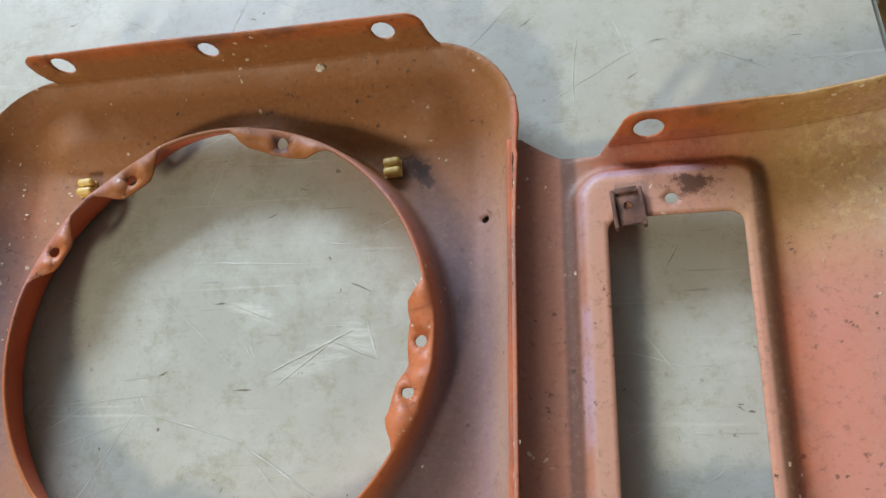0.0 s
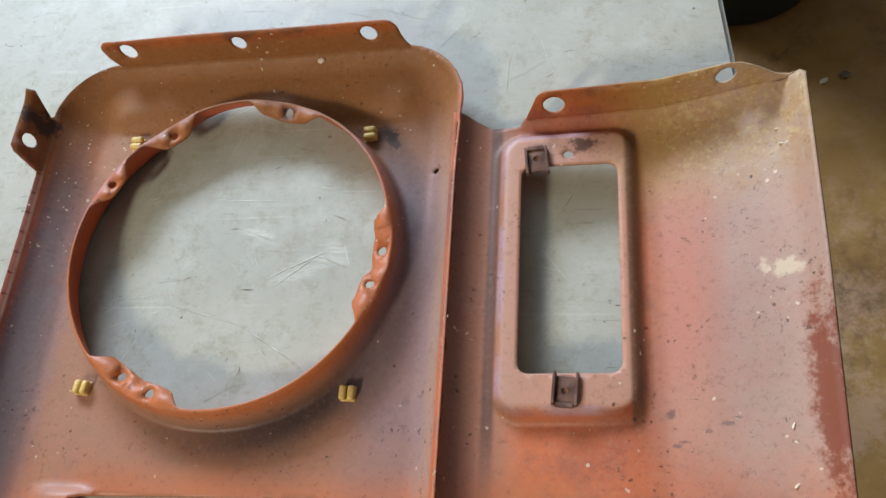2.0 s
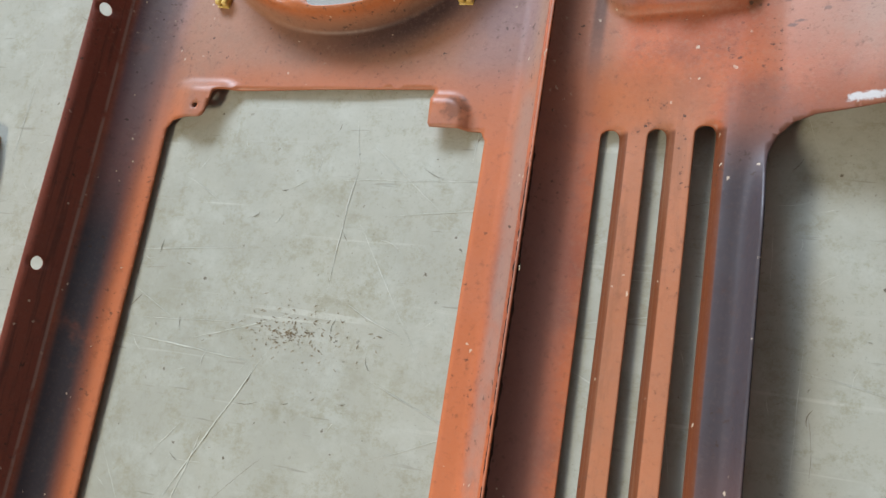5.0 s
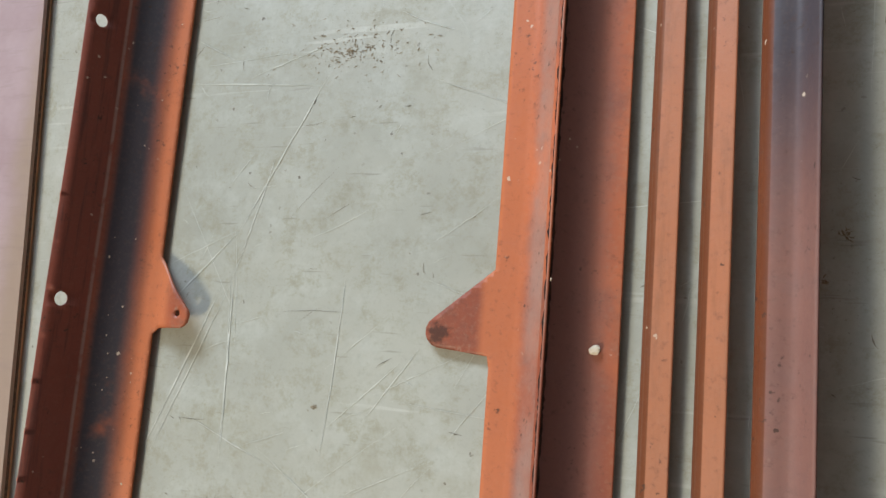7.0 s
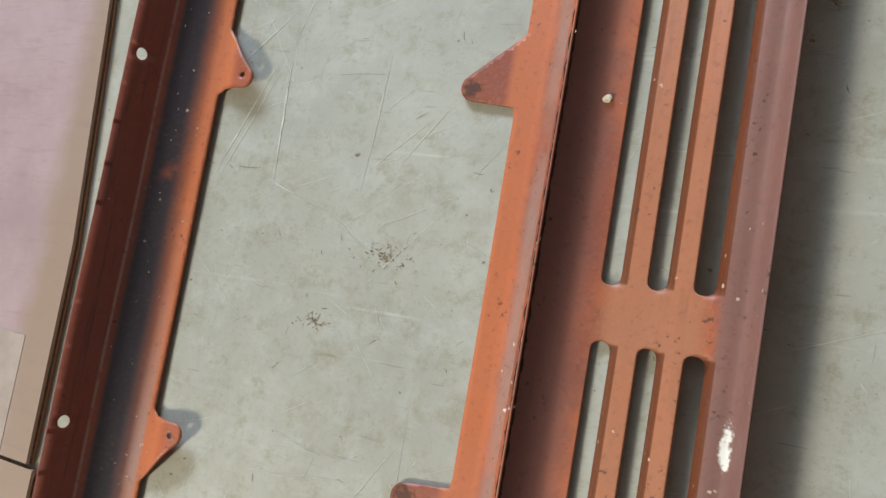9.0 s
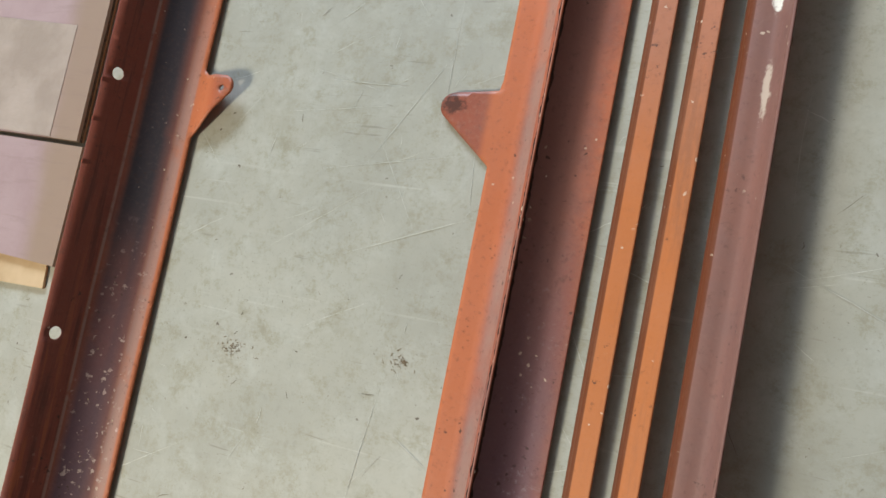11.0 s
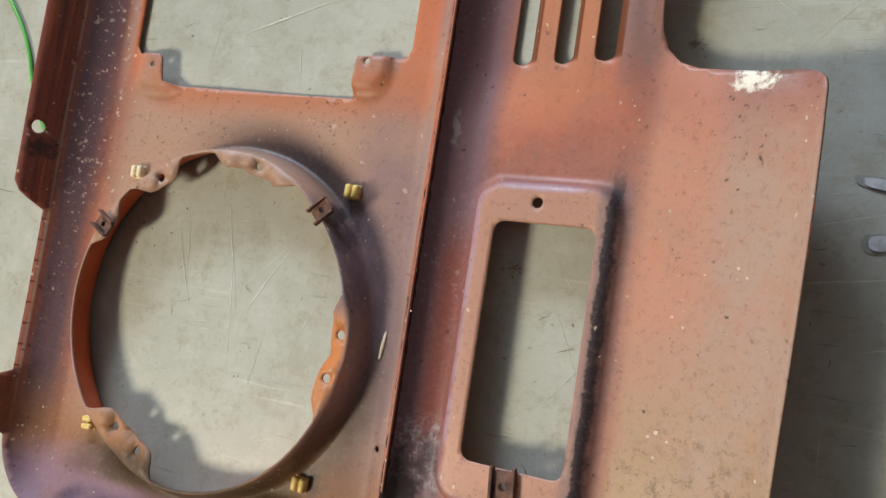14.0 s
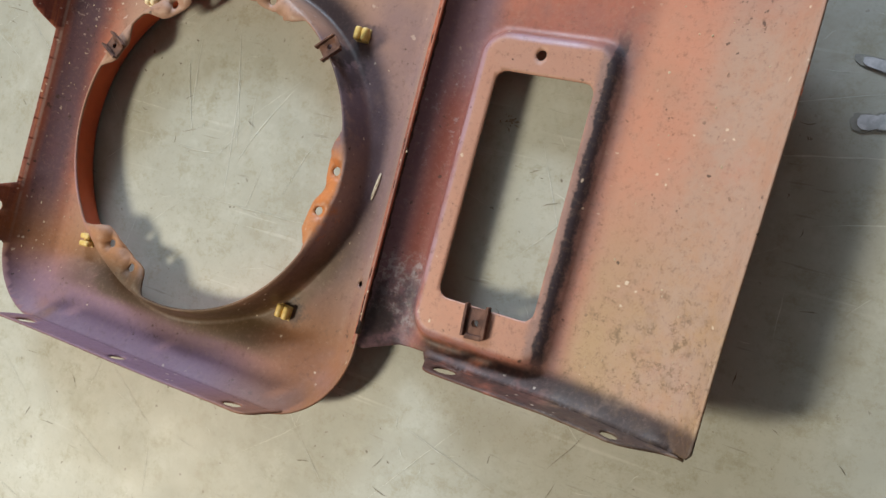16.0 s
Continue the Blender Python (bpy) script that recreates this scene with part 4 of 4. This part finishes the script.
def seam_crack():
    """A dark ragged strip added for the shaded, dirty gap at the lap of the two sheets."""
    bm = bmesh.new()
    last = None
    for k in range(741):
        y = 0.086 - k * 0.00148
        z = height_at(0.1212, y) + 0.0001 + 0.0004 * noise.noise((3.0, y * 240, 0.0))
        x = 0.1216 + 0.0005 * noise.noise((0.0, y * 130, 0.0))
        w = (0.0010 + 0.0007 * noise.noise((7.0, y * 170, 0.0)) + 0.0005 * noise.noise((9.0, y * 600, 0.0))) * (0.45 if y > -0.14 else 1.0)
        row = [bm.verts.new((x - w, y, z - 0.0004)), bm.verts.new((x, y, z - 0.0010)), bm.verts.new((x + max(w, 0.0004), y, z - 0.0022))]
        if last:
            bm.faces.new((last[0], row[0], row[1], last[1]))
            bm.faces.new((last[1], row[1], row[2], last[2]))
        last = row
    bmesh.ops.recalc_face_normals(bm, faces=bm.faces)
    return part("seam_crack_strip", bm, CRACK_DARK, PANEL, "dark strip standing for the dirty open crack along the seam")


def seam_flakes():
    """Loose chips of paint along the crack."""
    rng = random.Random(11)
    bm = bmesh.new()
    for _ in range(150):
        y = rng.uniform(-1.0, 0.08)
        x = 0.1212 + rng.gauss(0, 0.0008)
        r = rng.uniform(0.00025, 0.0007)
        ico = bmesh.ops.create_icosphere(bm, subdivisions=1, radius=r)["verts"]
        bmesh.ops.scale(bm, vec=(rng.uniform(0.5, 1.2), rng.uniform(0.8, 2.6), 0.45), verts=ico)
        bmesh.ops.translate(bm, vec=(x, y, height_at(min(x, 0.1213), y) + 0.0001), verts=ico)
    ob = part("paint_flakes", bm, GRIT, PANEL, "pale paint flakes along the seam")
    ob["kind"] = "stuff"
    return ob


CRACK_DARK = plain("dark_seam_gap", (0.018, 0.010, 0.008), (0.060, 0.030, 0.020), 260, 0.9, 0, 0.5)
GRIT = plain("tan_grit", (0.38, 0.28, 0.18), (0.58, 0.48, 0.36), 300, 0.85)
seam_crack()
seam_flakes()


# ---- loose bits on the panel ----
def pebble(name, x, y, z, sx, sy, sz, turn, material, label, category):
    bm = bmesh.new()
    bmesh.ops.create_icosphere(bm, subdivisions=2, radius=1.0)
    for v in bm.verts:
        v.co *= 1 + 0.28 * noise.noise(v.co * 1.3 + Vector((x * 90, y * 90, 0)))
    bmesh.ops.scale(bm, vec=(sx, sy, sz), verts=bm.verts)
    ob = part(name, bm, material)
    ob.matrix_basis = pose(x, y, z + sz * 0.75, 0, 0, turn)
    return tagged(ob, label, category)


pebble("pebble", 0.1382, -0.3655, height_at(0.1382, -0.3655, True), 0.0024, 0.0019, 0.0013, 30, PALE, "small white pebble lying in the gutter of the panel", "pebble")
pebble("pebble", 0.0400, 0.1330, height_at(0.04, 0.133), 0.0022, 0.0020, 0.0012, 10, PALE, "small yellowish grain lying on the panel", "pebble")
pebble("wood_splinter", 0.1025, -0.9395, height_at(0.1025, -0.9395), 0.0009, 0.0078, 0.0006, -6, PALE, "thin pale wood splinter lying on the panel", "splinter")
for dx, dy, turn in ((0.0, 0.0, 20), (-0.0016, -0.0045, 70), (0.0012, -0.0020, 120)):
    pebble("wood_splinter", 0.1195 + dx, -0.5070 + dy, height_at(0.1195 + dx, -0.507 + dy), 0.0007, 0.0026, 0.0006, turn, PALE, "tiny pale wood crumb on the panel seam", "splinter")
for x, y in ((0.2725, 0.063), (0.2735, 0.055), (0.2665, -0.071), (0.2655, -0.094)):
    pebble("wood_splinter", x, y, height_at(x, y, True), 0.0005, 0.0014, 0.0004, 40 + 900 * y, PALE, "tiny pale crumb lying on the panel", "splinter")


def crumbs():
    """Uncounted grit, strewn over both sheets."""
    rng = random.Random(4)
    bm = bmesh.new()
    for k in range(520):
        valance = rng.random() < 0.4
        end = rng.random()
        y = rng.uniform(-1.04, -0.80) if end < 0.42 else rng.uniform(0.02, 0.128) if end < 0.72 else rng.uniform(-0.9, 0.05)
        x = rng.uniform(0.225, 0.276) if valance else rng.choice((rng.uniform(-0.115, -0.089), rng.uniform(-0.11, 0.10)))
        far = abs(y - YM) + YM
        if valance and not -0.10 < far < 0.075:
            continue
        if valance and rng.random() < 0.6:
            continue
        if not valance and (math.hypot(x - RING_X, far - RING_Y) < 0.096 or (-0.09 < x < 0.096 and far < -0.095) or far > 0.128):
            continue
        r = rng.uniform(0.00018, 0.00046) * (1.7 if rng.random() < 0.08 else 1)
        z = height_at(x, y, valance)
        ico = bmesh.ops.create_icosphere(bm, subdivisions=1, radius=r)["verts"]
        bmesh.ops.scale(bm, vec=(rng.uniform(0.5, 2.0), rng.uniform(0.5, 2.0), 0.5), verts=ico)
        bmesh.ops.translate(bm, vec=(x, y, z + r * 0.2), verts=ico)
    return tagged(part("grit", bm, GRIT), "pale grit strewn over the panel", "grit", kind="stuff")


crumbs()

# ---- things on the table ----
STROKES = [
    (-0.086, -0.215, -0.058, -0.229), (-0.089, -0.240, -0.005, -0.246), (0.002, -0.237, -0.042, -0.318), (-0.042, -0.318, -0.087, -0.362), (-0.046, -0.239, 0.014, -0.219),
    (0.031, -0.141, 0.026, -0.209), (0.037, -0.212, 0.066, -0.224), (-0.045, -0.339, -0.040, -0.430), (-0.048, -0.342, -0.087, -0.430), (0.035, -0.404, 0.060, -0.370),
    (0.026, -0.639, 0.091, -0.613), (-0.017, -0.786, 0.050, -0.765), (0.050, -0.765, 0.091, -0.764), (0.072, -0.719, 0.091, -0.729), (0.270, -0.889, 0.326, -0.880),
    (-0.035, -0.896, -0.020, -0.938), (-0.005, -0.874, 0.011, -0.932), (-0.037, -0.006, 0.011, -0.019), (0.013, -0.020, 0.049, -0.043), (0.003, 0.036, 0.021, 0.029), (-0.017, 0.055, 0.036, 0.052),
]
LATER_STROKES = [
    (-0.083, -0.432, -0.044, -0.344), (-0.044, -0.344, -0.025, -0.277), (-0.039, -0.426, -0.043, -0.338), (0.015, -0.424, 0.020, -0.340), (0.052, -0.376, 0.015, -0.410), (-0.020, -0.787, 0.048, -0.764), (0.048, -0.764, 0.091, -0.761), (0.018, 0.006, 0.061, 0.027),
    (0.024, 0.002, 0.047, 0.020), (0.061, 0.027, 0.066, 0.011), (0.047, 0.020, 0.066, 0.012), (-0.030, -0.880, -0.024, -0.925), (0.002, -0.890, 0.012, -0.972), (-0.028, -0.944, 0.000, -0.943), (0.040, -0.900, 0.018, -0.936), (0.335, -0.905, 0.300, -0.912),
]


def scratches(name, strokes, material, label, width):
    """Thin scored lines, a hair above the metal."""
    bm = bmesh.new()
    for k, (xa, ya, xb, yb) in enumerate(strokes):
        level = 0.00010 + 0.00016 * ((k * 0.618 + len(strokes) * 0.37) % 1.0)
        n = max(4, int(math.hypot(xb - xa, yb - ya) / 0.004))
        nx, ny = -(yb - ya), xb - xa
        size = math.hypot(nx, ny)
        nx, ny = nx / size, ny / size
        last = None
        for i in range(n + 1):
            t = i / n
            bend = 0.0022 * math.sin(math.pi * t) * noise.noise((k * 3.1, 0, 0)) + 0.0004 * noise.noise((k * 1.7, t * 9, 2))
            w = width * (0.35 + 0.65 * abs(noise.noise((k * 2.3, t * 7, 5)) * 2)) * math.sin(math.pi * min(0.97, max(0.03, t)))
            x, y = xa + (xb - xa) * t + nx * bend, ya + (yb - ya) * t + ny * bend
            row = (bm.verts.new((x - nx * w, y - ny * w, level)), bm.verts.new((x + nx * w, y + ny * w, level)))
            if last:
                bm.faces.new((last[0], last[1], row[1], row[0]))
            last = row
    bmesh.ops.recalc_face_normals(bm, faces=bm.faces)
    for f in bm.faces:
        if f.normal.z < 0:
            f.normal_flip()
    ob = part(name, bm, material, WORK_TABLE, label)
    ob["kind"] = "stuff"
    return ob


def random_strokes(seed, count, low, high):
    rng = random.Random(seed)
    out = []
    for _ in range(count):
        x, y, a, size = rng.uniform(-0.2, 0.34), rng.uniform(-1.2, 0.25), rng.gauss(0.3, 0.9), low + (high - low) * rng.random() ** 3
        if max(x, x + size * math.cos(a)) < 0.262 - 0.082 * y:
            out.append((x, y, x + size * math.cos(a), y + size * math.sin(a)))
    return out


SCORED = plain("scored_pale_metal", (0.46, 0.47, 0.41), (0.60, 0.61, 0.55), 120, 0.45)
SMUT = plain("dark_smut", (0.105, 0.085, 0.058), (0.21, 0.18, 0.135), 80, 0.8)
WORK_TABLE = [o for o in scene.objects if o.name == "work_table"][0]
scratches("pale_scoring", STROKES + LATER_STROKES, SCORED, "long pale scratches", 0.00042)
scratches("fine_scoring", random_strokes(2, 760, 0.006, 0.09), SCORED, "fine pale scratches", 0.00019)
scratches("dark_smut", random_strokes(3, 700, 0.0010, 0.010), SMUT, "short dark marks", 0.00024)
scratches("dark_scoring", random_strokes(5, 60, 0.012, 0.045), SMUT, "thin dark scratches", 0.00012)


def stain(x, y, r, seed):
    """Spatter of dirt round a point of the table."""
    rng = random.Random(seed)
    out = []
    for _ in range(max(4, int(9000 * r))):
        d, a, t = abs(rng.gauss(0, r)), rng.uniform(0, 6.28), rng.gauss(0.2, 0.7)
        size = rng.uniform(0.0006, 0.0030)
        px, py = x + d * math.cos(a), y + d * 0.5 * math.sin(a)
        out.append((px, py, px + size * math.cos(t), py + size * math.sin(t)))
    return out


MARKS = [m for k, (x, y, r) in enumerate(((0.036, -0.450, 0.010), (0.002, -0.488, 0.006), (-0.030, -0.697, 0.006), (0.069, -0.685, 0.005), (0.161, -0.895, 0.003), (0.226, -0.318, 0.002), (0.219, -0.335, 0.001), (0.009, -0.400, 0.0015), (0.228, -0.79, 0.003), (0.01, -0.23, 0.02))) for m in stain(x, y, r, k)]
DIRT = plain("brown_dirt", (0.15, 0.105, 0.060), (0.28, 0.225, 0.150), 200, 0.85)
scratches("dirt_spatter", MARKS, DIRT, "brown dirt spatter", 0.00034)


def slab(bm, loop, z0, z1):
    low = [bm.verts.new((x, y, z0)) for x, y in loop]
    top = [bm.verts.new((x, y, z1)) for x, y in loop]
    bm.faces.new(top)
    bm.faces.new(low[::-1])
    for k in range(len(loop)):
        bm.faces.new((low[k - 1], low[k], top[k], top[k - 1]))
    bmesh.ops.recalc_face_normals(bm, faces=bm.faces)
    return bm


def carton():
    """A flattened carton with its flaps folded out."""
    box = tagged(new("cardboard_carton"), "flattened pinkish printed cardboard carton on the table", "box")
    edge = [(-0.60, -0.118), (-0.241, -0.122), (-0.2055, -0.137), (-0.2005, -0.158), (-0.1835, -0.330), (-0.1715, -0.470), (-0.1710, -0.600), (-0.60, -0.592)]
    part("top_panel", slab(bmesh.new(), edge, 0.0036, 0.0060), CARTON, box, "pinkish printed board")
    inner = [(x + 0.0004, y - 0.0004) for x, y in edge]
    part("fluting", slab(bmesh.new(), inner, 0.0021, 0.0035), FLUTE, box, "dark corrugated edge")
    part("bottom_panel", slab(bmesh.new(), [(x - 0.0002, y) for x, y in edge], 0.0004, 0.0020), KRAFT, box)
    part("tape", slab(bmesh.new(), [(-0.60, -0.505), (-0.194, -0.528), (-0.1945, -0.599), (-0.60, -0.589)], 0.0061, 0.0063), TAPE, box, "strip of clear packing tape")
    part("end_flap", slab(bmesh.new(), [(-0.60, -0.594), (-0.1665, -0.603), (-0.1675, -0.676), (-0.60, -0.664)], 0.0022, 0.0046), CARTON, box, "pinkish end flap")
    part("inner_flap", slab(bmesh.new(), [(-0.60, -0.660), (-0.176, -0.670), (-0.1745, -0.690), (-0.30, -0.695), (-0.60, -0.682)], 0.0005, 0.0020), KRAFT, box, "bare brown inner flap")
    return box


FLUTE = plain("corrugated_edge", (0.05, 0.035, 0.025), (0.16, 0.11, 0.07), 700, 0.9)
carton()


def cable():
    curve = bpy.data.curves.new("green_cable", "CURVE")
    curve.dimensions, curve.bevel_depth, curve.bevel_resolution = "3D", 0.0012, 3
    line = curve.splines.new("BEZIER")
    places = ((-0.36, -0.730), (-0.290, -0.732), (-0.251, -0.740), (-0.226, -0.747), (-0.196, -0.774), (-0.180, -0.797), (-0.170, -0.820), (-0.150, -0.850), (-0.110, -0.880))
    line.bezier_points.add(len(places) - 1)
    for p, (x, y) in zip(line.bezier_points, places):
        p.co, p.handle_left_type, p.handle_right_type = (x, y, 0.0015), "AUTO", "AUTO"
    curve.materials.append(GREEN)
    return tagged(new("green_cable", curve), "thin green insulated wire lying on the table", "cable")


cable()


def tape_mark(x, y, sx, sy, turn):
    """A torn strip of tape stuck on the metal, with the glue that has crept out round it."""
    scrap = tagged(new("tape_scrap"), "torn grey scrap of old tape stuck to the table", "tape")
    scrap.matrix_basis = pose(x, y, 0, 0, 0, turn)
    for name, grow, low, high, material in (("glue", 1.25, 0.0002, 0.0004, GLUE), ("strip", 1.0, 0.0004, 0.0008, SCRAP)):
        loop = []
        for k in range(72):
            a = k / 72 * 2 * math.pi
            r = grow / ((abs(math.cos(a)) / sx) ** 5 + (abs(math.sin(a)) / sy) ** 5) ** 0.2
            r *= 1 + 0.35 * noise.noise((x * 50 + math.cos(a) * 3, math.sin(a) * 3, y * 40)) + 0.12 * noise.noise((math.cos(a) * 12, math.sin(a) * 12, x * 70 + grow))
            loop.append((r * math.cos(a), r * math.sin(a)))
        part(name, slab(bmesh.new(), loop, low, high), material, scrap)
    return scrap


SCRAP = plain("old_tape", (0.40, 0.41, 0.42), (0.60, 0.60, 0.62), 260, 0.30)
GLUE = plain("grey_glue", (0.20, 0.20, 0.18), (0.30, 0.30, 0.27), 200, 0.5)
tape_mark(0.3115, -0.8460, 0.0125, 0.0022, -10)
tape_mark(0.3130, -0.8668, 0.0095, 0.0030, 8)


# ---- on the floor ----
def bucket():
    pail = tagged(new("bucket"), "dark green-black plastic bucket on the workshop floor", "bucket")
    pail.matrix_basis = pose(0.430, 0.988, -0.86)
    bm = bmesh.new()
    profile = ((0.0, 0.0), (0.150, 0.0), (0.158, 0.008), (0.185, 0.30), (0.193, 0.302), (0.193, 0.312), (0.180, 0.312), (0.150, 0.012), (0.0, 0.010))
    rings = [[bm.verts.new((r * math.cos(k * math.pi / 24), r * math.sin(k * math.pi / 24), z)) for k in range(48)] for r, z in profile[1:-1]]
    for a, b in zip(rings, rings[1:]):
        for k in range(48):
            bm.faces.new((a[k - 1], a[k], b[k], b[k - 1]))
    bm.faces.new(rings[0][::-1])
    bm.faces.new(rings[-1])
    bmesh.ops.recalc_face_normals(bm, faces=bm.faces)
    part("body", bm, PAIL, pail, smooth=True)
    return pail


PAIL = plain("dark_plastic", (0.006, 0.016, 0.018), (0.012, 0.026, 0.028), 8, 0.45)
bucket()
pebble("rubble", 0.556, 0.705, -0.86, 0.008, 0.005, 0.004, 30, PALE, "small pale stone lying on the floor", "stone")
pebble("rubble", 0.590, 0.715, -0.86, 0.008, 0.007, 0.004, 10, SMUT, "small dark lump lying on the floor", "stone")
